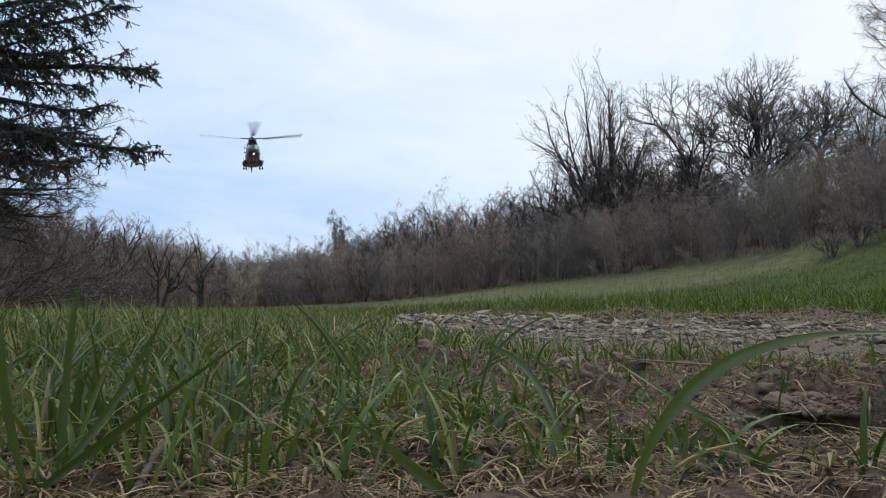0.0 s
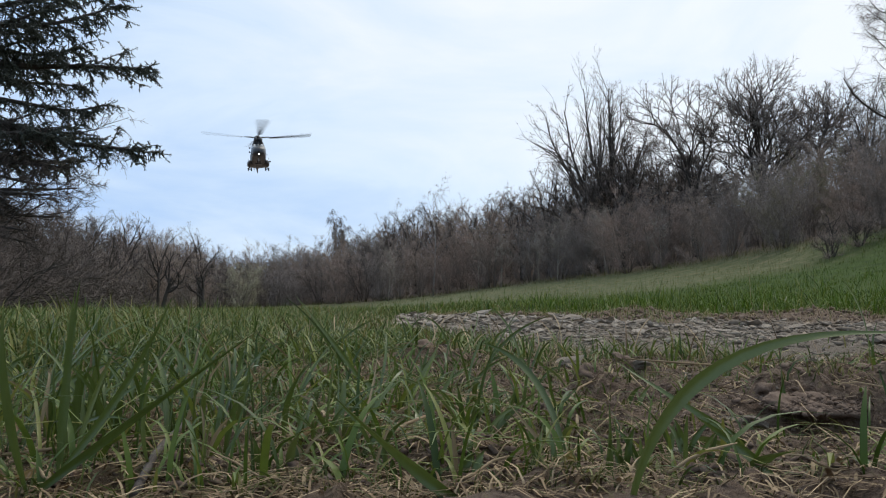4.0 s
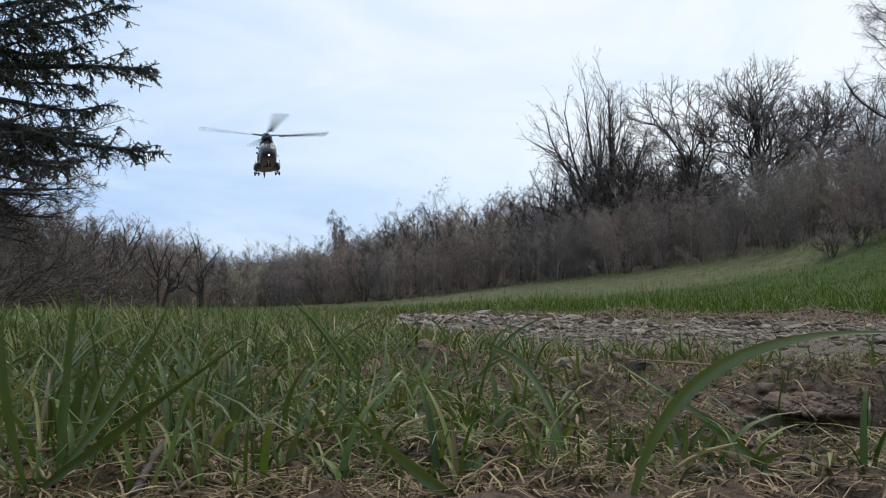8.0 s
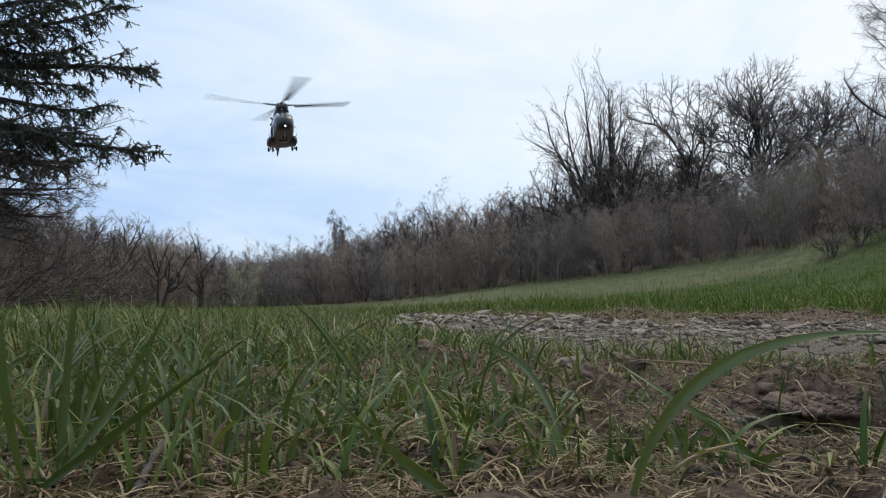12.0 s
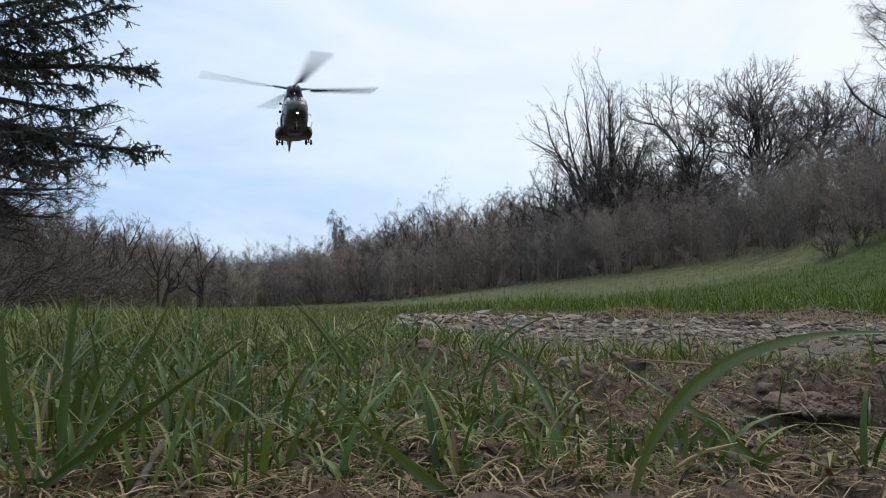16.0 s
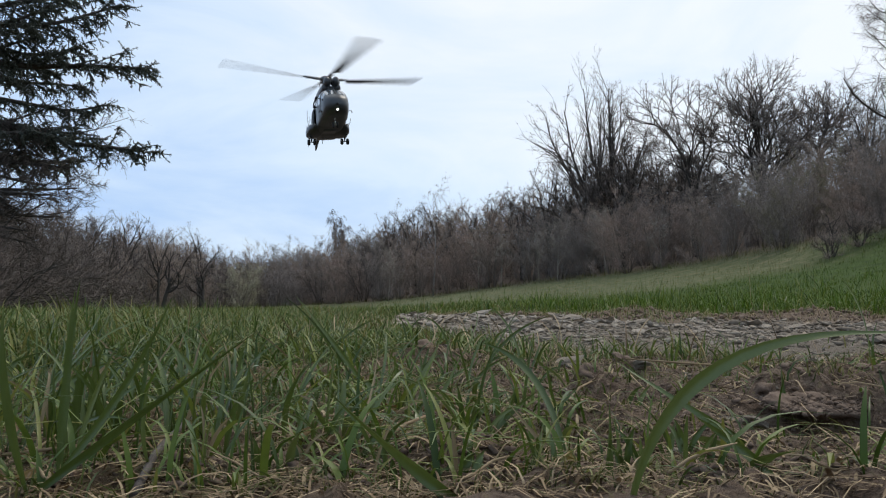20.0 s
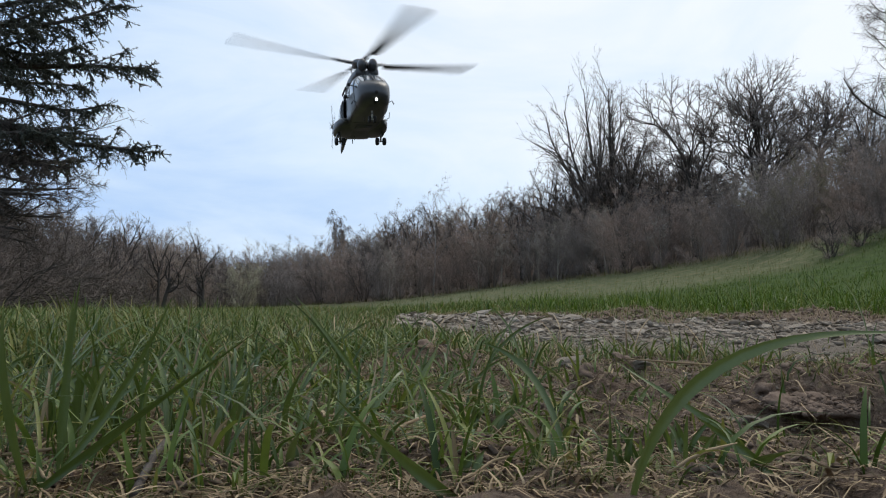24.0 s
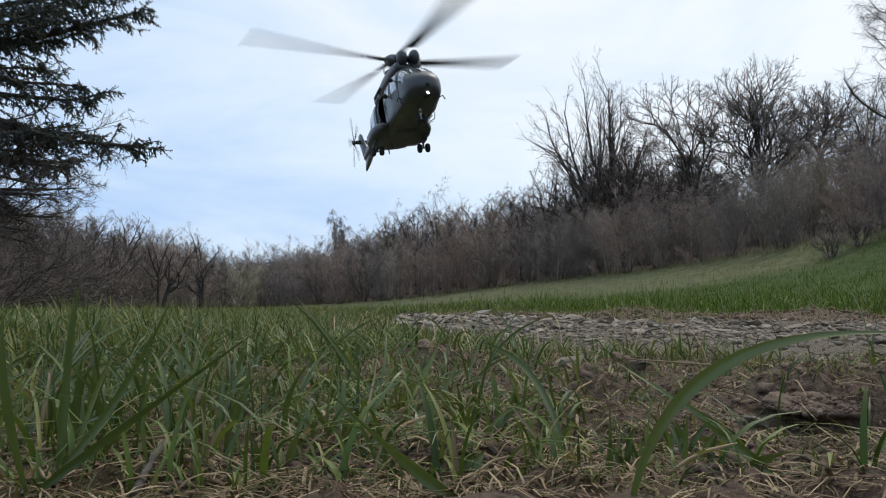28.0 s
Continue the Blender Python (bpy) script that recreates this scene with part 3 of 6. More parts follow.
SLENDER = dict(levels=[
    dict(segs=7, wobble=0.06, lift=0.03, kids=11, angle=(28, 60), ratio=(0.28, 0.45), start=0.3, thin=0.5, taper=0.06),
    dict(segs=5, wobble=0.18, lift=0.08, kids=5, angle=(25, 55), ratio=(0.4, 0.6), start=0.25, thin=0.55, twigs=6),
    dict(segs=3, wobble=0.3, lift=0.03, twigs=12)], twig=0.28, twig_r=0.006, twig_lift=0.05)
YOUNG = dict(levels=[
    dict(segs=7, wobble=0.24, lift=0.05, kids=6, angle=(20, 55), ratio=(0.3, 0.5), start=0.2, thin=0.6, taper=0.25, twigs=4),
    dict(segs=5, wobble=0.32, lift=0.04, kids=3, angle=(25, 60), ratio=(0.4, 0.6), start=0.2, thin=0.6, taper=0.3, twigs=5),
    dict(segs=3, wobble=0.32, lift=0.02, twigs=6)], twig=0.24, twig_r=0.006, twig_lift=0.05)
CROOKED = dict(levels=[
    dict(segs=5, wobble=0.2, lift=0.02, kids=6, angle=(35, 80), ratio=(0.9, 1.5), start=0.45, thin=0.68, taper=0.6),
    dict(segs=9, wobble=0.5, lift=0.14, kids=5, angle=(30, 80), ratio=(0.35, 0.55), start=0.25, thin=0.62, taper=0.4, twigs=3),
    dict(segs=6, wobble=0.4, lift=0.06, kids=3, angle=(30, 70), ratio=(0.4, 0.6), start=0.2, thin=0.6, taper=0.4, twigs=4),
    dict(segs=4, wobble=0.4, lift=0.05, twigs=5)], twig=0.22, twig_r=0.0055, twig_lift=0.08)


ARCHING = dict(levels=[
    dict(segs=8, wobble=0.16, lift=-0.10, kids=7, angle=(25, 70), ratio=(0.4, 0.7), start=0.1, thin=0.6, taper=0.3, twigs=16, floor=-0.8),
    dict(segs=5, wobble=0.3, lift=-0.05, twigs=16, floor=-0.9)], twig=0.32, twig_r=0.007, twig_lift=0.05)


def build_trees():
    up = (0, 0, 1)
    low_limbs = [((0, 0, 1.7), (-1, 0.1, 0.35), 5.0, 0.085, ASH), ((0, 0, 1.3), (-1, -0.4, 0.2), 4.6, 0.075, ASH), ((0, 0, 2.2), (-0.9, 0.3, 0.62), 5.6, 0.095, ASH)]
    t = woody("ash_tree", 11, round_crown(3, 11.6, 4.6, 25, 0.13, 14, ASH, -1.3) + low_limbs, ASH, DARK_BARK, DARK_TWIGS)
    tagged(at(t, 9.9, 52, 0, 0.97, tall=1.09), "leafless ash tree with long ascending limbs", "tree", "big bare trees")
    t = woody("oak_tree", 23, round_crown(5, 8.6, 1.6, 11, 0.22, 40, OAK), OAK, DARK_BARK, DARK_TWIGS)
    tagged(at(t, 12.5, 42, 70), "dark leafless oak with a rounded crown", "tree", "big bare trees")
    t2 = woody("oak_tree", 31, round_crown(14, 8.9, 3.0, 13, 0.26, 20, OAK), OAK, DARK_BARK, GREY_TWIGS)
    tagged(at(t2, 16.1, 42.5, 0), "broad dark leafless oak with a dense crown", "tree", "big bare trees")
    tagged(place_copy(t2, 21.0, 47, 130, 0.72), "leafless oak standing behind the thicket", "tree")
    for x, y, turn, size in ((10.8, 50.5, 40, 0.8), (12.2, 47.5, 250, 0.62), (9.4, 51.5, 160, 0.66), (13.9, 46.5, 10, 0.66)):
        tagged(place_copy(t2, x, y, turn, size), "small dark leafless oak in the thicket", "tree", "small oaks")
    r = woody("maple_tree", 37, round_crown(9, 5.5, 2.1, 12, 0.2, 20, MAPLE), MAPLE, DARK_BARK, DARK_TWIGS)
    tagged(at(r, -4.4, 71, 0, 1.35), "round-headed leafless small tree in the thicket", "tree", "round-headed small trees")
    for x, y, turn, size in ((-2.2, 68, 100, 1.4), (-0.2, 64, 220, 1.25), (2.9, 58, 40, 1.2), (5.0, 54, 160, 1.15), (8.6, 50, 70, 1.45), (10.4, 49, 30, 1.5), (12.2, 47.5, 250, 1.25), (6.6, 53, 300, 1.35), (18.4, 36.5, 80, 1.0), (20.0, 40, 300, 1.1), (-8.0, 80, 20, 1.25), (-13.5, 32, 60, 0.72), (-16.5, 27, 140, 0.8), (11.0, 50.5, 330, 1.45), (12.9, 49.5, 45, 1.1)):
        place_copy(r, x, y, turn, size)
    b = woody("birch_tree", 8, [((0, 0, 0), (-0.05, 0, 1), 9.8, 0.15)], AIRY, DARK_BARK, DARK_TWIGS)
    tagged(at(b, 15.0, 27, 200), "leafless birch with fine drooping twigs", "tree", "birches")
    tagged(place_copy(b, 16.3, 28.6, 75, 0.86), "leafless birch with hanging twigs at the wood's edge", "tree")
    b2 = woody("birch_tree", 19, [((0, 0, 0), (0.04, 0, 1), 6.6, 0.058)], SLENDER, BIRCH_BARK, DARK_TWIGS)
    tagged(at(b2, -0.65, 56.5, 0), "slender white-stemmed birch in front of the thicket", "tree", "birches")
    b3 = woody("birch_tree", 27, [((0, 0, 0), (-0.02, 0, 1), 9.6, 0.14), ((0.5, 0.3, 0), (0.09, 0, 1), 8.6, 0.1), ((-0.5, 0.3, 0), (-0.1, 0, 1), 7.4, 0.1)], WEEPING, BARK, GREY_TWIGS)
    tagged(at(b3, -11.2, 90, 90, 0.9), "weeping birch rising above the far thicket", "tree", "birches")
    s = woody("young_tree", 44, round_crown(21, 6.4, 1.7, 8, 0.3, 30, YOUNG), YOUNG, DARK_BARK, DARK_TWIGS)
    tagged(at(s, -4.6, 72, 0, 0.95), "leafless young tree rising out of the thicket", "tree", "young trees")
    for x, y, turn, size in ((-17.2, 60, 30, 0.8), (-15.0, 40, 210, 0.78), (-12.7, 38, 90, 0.6), (-14.2, 50, 330, 0.82), (-12.0, 30.5, 160, 0.5), (-21.5, 70, 120, 0.75), (-22.5, 92, 40, 0.95), (-26, 96, 300, 1.0), 
                             (17.5, 33, 100, 0.66), (19.0, 36, 20, 0.72), (-14.6, 28, 70, 0.56), (-17.5, 96, 200, 1.0), (-8.2, 80, 270, 0.95), (0.9, 63, 320, 0.95)):
        place_copy(s, x, y, turn, size)
    k = woody("crooked_tree", 52, [((0, 0, 0), (0.05, 0, 1), 1.15, 0.075)], CROOKED, DARK_BARK, TWIGS)
    tagged(at(k, -9.9, 30, 15, 1.15), "small dark tree with gnarled twisting branches", "tree", "gnarled trees")
    place_copy(k, -12.9, 46, 140, 1.45)
    place_copy(k, -15.3, 45, 250, 1.6)
    tagged(place_copy(k, 12.1, 26.4, 80, 0.72), "small gnarled tree at the edge of the meadow", "tree", "gnarled trees")
    f = woody("fallen_bush", 63, shrub_stems(9, 7, 1.9, 1.1), CROOKED, DARK_BARK, TWIGS, ("branchwork", "crown"))
    tagged(at(f, 11.9, 26.0, 0, 0.34), "low dark gnarled bush on the meadow", "shrub")
    c = place_copy(f, 12.9, 26.3, 120, 0.4)
    tagged(c, "low dark gnarled bush beside the thicket", "shrub")
    d = woody("dead_sapling", 71, [((0, 0, 0), (0.06, 0, 1), 3.2, 0.03)], SLENDER, PALE_TWIGS, PALE_TWIGS, ("stem", "crown"))
    tagged(at(d, -3.7, 57.5, 0, 1.0), "pale dead sapling in front of the thicket", "tree", "dead saplings")
    for x, y, turn, size in ((6.1, 45.2, 50, 0.9), (5.2, 46.0, 130, 0.8), (9.9, 38.6, 220, 0.7), (3.4, 50, 20, 0.9), (8.1, 42.4, 200, 0.95), (2.2, 52.5, 75, 1.1)):
        place_copy(d, x, y, turn, size)
    m = woody("bramble", 91, [((0.5 * math.cos(1.3 * k), 0.5 * math.sin(1.3 * k), 0), (1.3 * math.cos(1.3 * k), 1.3 * math.sin(1.3 * k), 1.2), 1.7, 0.022, ARCHING) for k in range(11)], ARCHING, DARK_BARK, DARK_TWIGS, ("branchwork", "crown"))
    tagged(at(m, -8.6, 15.4, 0), "dark tangled bramble with arching stems", "bramble", "brambles")
    for x, y, turn, size in ((-9.6, 16.8, 70, 1.1), (-9.9, 18.6, 150, 1.2), (-10.6, 20.4, 220, 1.15), (-10.9, 22.4, 30, 1.2), (-11.4, 24.6, 300, 1.1), (-11.8, 26.5, 90, 1.1), (-10.9, 17.5, 10, 1.3), (-12.2, 29.0, 190, 1.1), (-9.2, 14.3, 260, 1.0), (-12.6, 31.5, 50, 1.0)):
        place_copy(m, x, y, turn, size)
    w = woody("blossoming_bush", 83, shrub_stems(12, 7, 3.4, 0.6), SHRUB, BARK, BLOSSOM, ("branchwork", "crown"))
    tagged(at(w, -16.0, 68, 0, 1.05), "pale bush coming into yellowish bloom", "shrub")


build_trees()


# ---------------------------------------------------------------- conifer
def needle_mesh(name, sprays):
    """sprays: (start, way, length): short twigs set all round with needles."""
    rng = np.random.default_rng(7)
    P = np.array([tuple(s[0]) for s in sprays])
    D = np.array([tuple(s[1]) for s in sprays])
    L = np.array([s[2] for s in sprays])
    per = 11
    n = len(P) * per
    t = np.tile(np.linspace(0.02, 1.0, per), len(P))
    P, D, L = np.repeat(P, per, 0), np.repeat(D, per, 0), np.repeat(L, per)
    base = P + D * (t * L)[:, None]
    way = rng.normal(size=(n, 3)) * 0.75 + D * 0.9
    way[:, 2] -= 0.12
    way /= np.linalg.norm(way, axis=1)[:, None]
    size = rng.uniform(0.018, 0.036, n)
    s = np.cross(way, rng.normal(size=(n, 3)))
    s /= np.linalg.norm(s, axis=1)[:, None]
    u = np.cross(way, s)
    r = 0.0066
    V = np.stack([base + s * r, base - s * 0.5 * r + u * 0.87 * r, base - s * 0.5 * r - u * 0.87 * r, base + way * size[:, None]], axis=1).reshape(-1, 3)
    k = (np.arange(n) * 4)[:, None]
    F = np.concatenate([k + np.array([q]) for q in ((0, 1, 3), (1, 2, 3), (2, 0, 3))], axis=0)
    return mesh_from(name, V, F, smooth=False)


def conifer_limb(seed, reach, rise, droop, tip_up, leafy, tree, root_z, azimuth, width=1.0):
    """A limb that starts at the trunk and runs out along its own +x: bough, foliage. leafy: share of its length that bears needles."""
    rng = random.Random(seed)
    n = 12
    axis = []
    for i in range(n + 1):
        t = i / n
        axis.append(Vector((reach * t, 0.08 * math.sin(5 * t + seed), 0.035 * math.sin(9 * t + 2 * seed) * t + rise * t - droop * 4 * t * (1 - t) * 0.5 + tip_up * t ** 3)))
    limbs, sprays = [(0, axis, [0.05 * reach / 2.6 * (1 - 0.85 * i / n) + 0.004 for i in range(n + 1)])], []

    def along(t):
        j = min(int(t * n), n - 1)
        return axis[j].lerp(axis[j + 1], t * n - j), (axis[j + 1] - axis[j]).normalized()

    def spray_run(p, d, length, sub):
        pts, q = [p.copy()], p.copy()
        steps = max(3, int(length / 0.09))
        for i in range(steps):
            d = (d + sway(rng, 0.2) + Vector((0, 0, -0.11))).normalized()
            q = q + d * (length / steps)
            pts.append(q.copy())
            sprays.append((q - d * (length / steps), d, length / steps))
            for _ in range(sub):
                if rng.random() < 0.75:
                    e = (d * 0.5 + sway(rng, 0.8) + Vector((0, 0, -0.4))).normalized()
                    sprays.append((q.copy(), e, rng.uniform(0.04, 0.13)))
        limbs.append((2, pts, [0.006 * (1 - 0.7 * i / steps) for i in range(steps + 1)]))

    count = int(46 * reach / 2.6)
    for k in range(count):
        t = 1 - leafy + leafy * (k + rng.random()) / count
        p, d = along(min(t, 0.999))
        side = 1 if k % 2 else -1
        out = Vector((0.75, side * rng.uniform(0.5, 1.1) * width, rng.uniform(-0.35, 0.28)))
        if rng.random() < 0.3:
            out = Vector((0.8, side * 0.3, rng.uniform(-0.6, 0.5)))
        spray_run(p, out.normalized(), reach * (0.07 + 0.22 * (1 - t)) * rng.uniform(0.25, 1.6), 4)
        if k % 6 == 0 and 0.45 < t < 0.9:
            spray_run(p, Vector((0.6, 0.4 * side, 0.9 if k % 4 else -0.8)).normalized(), reach * rng.uniform(0.09, 0.15), 5)
    spray_run(axis[-2], (axis[-1] - axis[-2]).normalized(), reach * 0.1, 3)
    limb = part("limb", limb_geo(limbs, (7, 5, 4)), DARK_BARK, tree)
    limb.matrix_basis = pose(0, 0, root_z, 0, 0, azimuth)
    part("foliage", needle_mesh("foliage", sprays), NEEDLES, limb)
    return limb


def dead_limb(seed, reach, rise, tree, root_z, azimuth):
    rng = random.Random(seed)
    spec = dict(levels=[
        dict(segs=8, wobble=0.1, lift=0.0, kids=10, angle=(20, 60), ratio=(0.28, 0.5), start=0.3, thin=0.5, taper=0.2, floor=-0.9),
        dict(segs=5, wobble=0.2, lift=0.03, kids=4, angle=(25, 55), ratio=(0.4, 0.6), start=0.2, thin=0.55, twigs=5, floor=-0.9),
        dict(segs=3, wobble=0.25, lift=0.02, twigs=9)], twig=0.12, twig_r=0.003, twig_lift=-0.02)
    limbs, twigs = [], []
    grow(rng, Vector((0, 0, 0)), Vector((1, 0, rise)).normalized(), reach, 0.035, 0, spec, limbs, twigs)
    limb = part("bare_limb", limb_geo(limbs), DARK_BARK, tree, "bare dead lower limb")
    limb.matrix_basis = pose(0, 0, root_z, 0, 0, azimuth)
    tagged(part("spray", twig_mesh("spray", twigs), DARK_TWIGS, limb), kind="stuff")
    return limb


def build_conifer():
    tree = new("conifer_tree")
    x, y = -5.45, 9.0
    tree.location = (x, y, level(x, y))
    tagged(tree, "dark green conifer with drooping needled boughs", "tree")
    g = Geo()
    g.tube([(0, 0, -0.1), (0.02, 0, 0.4), (-0.02, 0.03, 1.8), (0.03, 0, 3.6), (0.0, 0.02, 5.4), (0, 0, 7.2)], [0.22, 0.17, 0.14, 0.105, 0.06, 0.012], 10)
    part("trunk", g, DARK_BARK, tree)
    # the boughs over the clearing: seed, reach, rise, droop, tip_up, leafy, height on the trunk, azimuth
    top = conifer_limb(3, 1.95, 0.10, 0.10, 0.16, 0.80, tree, 3.10, 0)
    swung = conifer_limb(4, 2.30, -0.10, 0.04, 0.05, 0.80, tree, 2.74, 0, 0.7)
    upper = conifer_limb(15, 1.5, -0.1, 0.1, 0.1, 0.9, tree, 2.92, 5)
    inner = conifer_limb(16, 1.2, 0.05, 0.1, 0.1, 0.9, tree, 2.82, -12)
    middle = conifer_limb(5, 1.75, -0.30, 0.12, 0.10, 0.85, tree, 2.50, 8)
    low = conifer_limb(6, 2.28, -0.62, 0.10, 0.02, 0.72, tree, 2.30, 0, 0.7)
    conifer_limb(7, 1.5, -0.22, 0.12, 0.0, 0.85, tree, 2.1, -6)
    conifer_limb(8, 1.9, 0.25, 0.10, 0.15, 0.85, tree, 3.35, 14)
    conifer_limb(9, 1.7, 0.1, 0.12, 0.1, 0.9, tree, 3.0, -22)
    conifer_limb(10, 1.5, -0.2, 0.12, 0.1, 0.9, tree, 2.75, 24)
    conifer_limb(11, 1.35, -0.2, 0.12, 0.1, 0.9, tree, 2.2, 30)
    conifer_limb(12, 1.6, 0.35, 0.1, 0.15, 0.9, tree, 3.6, 0)
    conifer_limb(13, 1.2, -0.1, 0.1, 0.1, 0.9, tree, 2.9, 52)
    conifer_limb(14, 1.3, -0.15, 0.1, 0.1, 0.9, tree, 3.2, -50)
    # the rest of the crown, all round
    rng = random.Random(2)
    kept = [conifer_limb(30, 1.6, -0.1, 0.15, 0.12, 0.85, tree, 4.1, 60), conifer_limb(31, 1.3, 0.0, 0.12, 0.12, 0.85, tree, 4.8, 200)]
    for k in range(11):
        src = kept[k % 2]
        z = 2.0 + 0.45 * k
        c = copy_thing(src, pose(0, 0, z, 0, 0, 70 + (k * 137) % 220))
        f = 1.15 * (1 - 0.13 * max(0, z - 3)) * rng.uniform(0.85, 1.1)
        c.scale = (f, f, f)
    for k, (reach, rise, z, az) in enumerate(((1.5, -0.12, 1.72, 2), (1.3, -0.25, 1.6, -8), (1.45, -0.1, 1.35, 5), (1.2, -0.18, 1.15, -4), (1.1, 0.1, 1.75, 15), (1.3, 0.18, 1.2, 0), (1.1, -0.1, 0.95, 10), (1.75, -0.12, 2.12, 3), (1.6, -0.3, 1.9, 6), (1.3, -0.15, 1.5, -14), (1.4, -0.05, 1.1, 4))):
        dead_limb(90 + k, reach, rise, tree, z, az)
    return top, swung, low, upper, inner, middle


TOP_LIMB, SWUNG_LIMB, LOW_LIMB, UPPER_LIMB, INNER_LIMB, MIDDLE_LIMB = build_conifer()


# ---------------------------------------------------------------- helicopter
BODY = [  # station y, half width, bottom, top, squareness
    (4.70, 0.07, 1.18, 1.38, 2.0), (4.66, 0.29, 1.02, 1.54, 2.1), (4.54, 0.50, 0.88, 1.69, 2.3), (4.30, 0.70, 0.77, 1.85, 2.5), (4.00, 0.82, 0.71, 2.02, 2.6), (3.70, 0.87, 0.68, 2.22, 2.7),
    (3.40, 0.90, 0.67, 2.44, 2.8), (3.05, 0.92, 0.66, 2.66, 2.8), (2.60, 0.96, 0.65, 2.80, 3.0), (1.60, 0.97, 0.65, 2.84, 3.2), (0.60, 0.97, 0.65, 2.84, 3.2), (-0.60, 0.97, 0.65, 2.84, 3.2),
    (-1.80, 0.97, 0.66, 2.84, 3.2), (-2.60, 0.92, 0.74, 2.82, 3.0), (-3.40, 0.78, 0.98, 2.80, 2.7), (-4.20, 0.60, 1.36, 2.76, 2.4), (-5.00, 0.43, 1.68, 2.70, 2.2), (-6.20, 0.32, 1.88, 2.62, 2.1), (-7.40, 0.25, 1.98, 2.56, 2.0), (-8.30, 0.19, 2.06, 2.54, 2.0),
]


def body_at(y):
    ys = [-b[0] for b in BODY]
    return [float(np.interp(-y, ys, [b[i] for b in BODY])) for i in range(1, 5)]


def skin(y, a, off=0.0):
    """A point on the fuselage: station y, angle a (0 starboard, 90 top), off metres outside it."""
    w, lo, hi, n = body_at(y)
    c, s = math.cos(radians(a)), math.sin(radians(a))
    x = math.copysign(abs(c) ** (2 / n), c) * (w + off)
    if s < 0 and n > 2.5:
        n += 3.2 * min(1, (n - 2.5) / 0.6)      # flat belly
        x = math.copysign(abs(c) ** (2 / n), c) * (w + off)
    z = (lo + hi) / 2 + math.copysign(abs(s) ** (2 / n), s) * ((hi - lo) / 2 + off)
    return (x, y, z)


def panel(y0, y1, a0, a1, off=0.012, ny=5, na=5, slant=0.0):
    """A raised plate that follows the fuselage, with edges. slant moves its upper edge along y."""
    g = Geo()
    outer = [[skin(y0 + (y1 - y0) * i / ny + slant * k / na, a0 + (a1 - a0) * k / na, off) for k in range(na + 1)] for i in range(ny + 1)]
    inner = [[skin(y0 + (y1 - y0) * i / ny + slant * k / na, a0 + (a1 - a0) * k / na, -0.01) for k in range(na + 1)] for i in range(ny + 1)]
    g.loft(outer, closed=False, cap=False)
    edge = [(i, 0) for i in range(ny + 1)] + [(ny, k) for k in range(1, na + 1)] + [(i, na) for i in range(ny - 1, -1, -1)] + [(0, k) for k in range(na - 1, 0, -1)]
    g.loft([[outer[i][k] for i, k in edge], [inner[i][k] for i, k in edge]], cap=False)
    return g


def turned(pts, n=18, centre=(0, 0, 0), along="y"):
    """A lathe: pts of (radius, distance along the axis)."""
    rings = []
    for r, h in pts:
        ring = []
        for k in range(n):
            c, s = r * math.cos(2 * math.pi * k / n), r * math.sin(2 * math.pi * k / n)
            q = {"y": (c, h, s), "x": (h, c, s), "z": (c, s, h)}[along]
            ring.append(tuple(q[i] + centre[i] for i in range(3)))
        rings.append(ring)
    return Geo().loft(rings)


def aerofoil(chord, thick):
    up = [(1.0, 0.0), (0.85, 0.30), (0.6, 0.75), (0.3, 1.0), (0.1, 0.7), (0.0, 0.0)]
    low = [(0.1, -0.5), (0.3, -0.6), (0.6, -0.4), (0.85, -0.15)]
    return [((u - 0.25) * chord, v * thick / 2) for u, v in up + low]


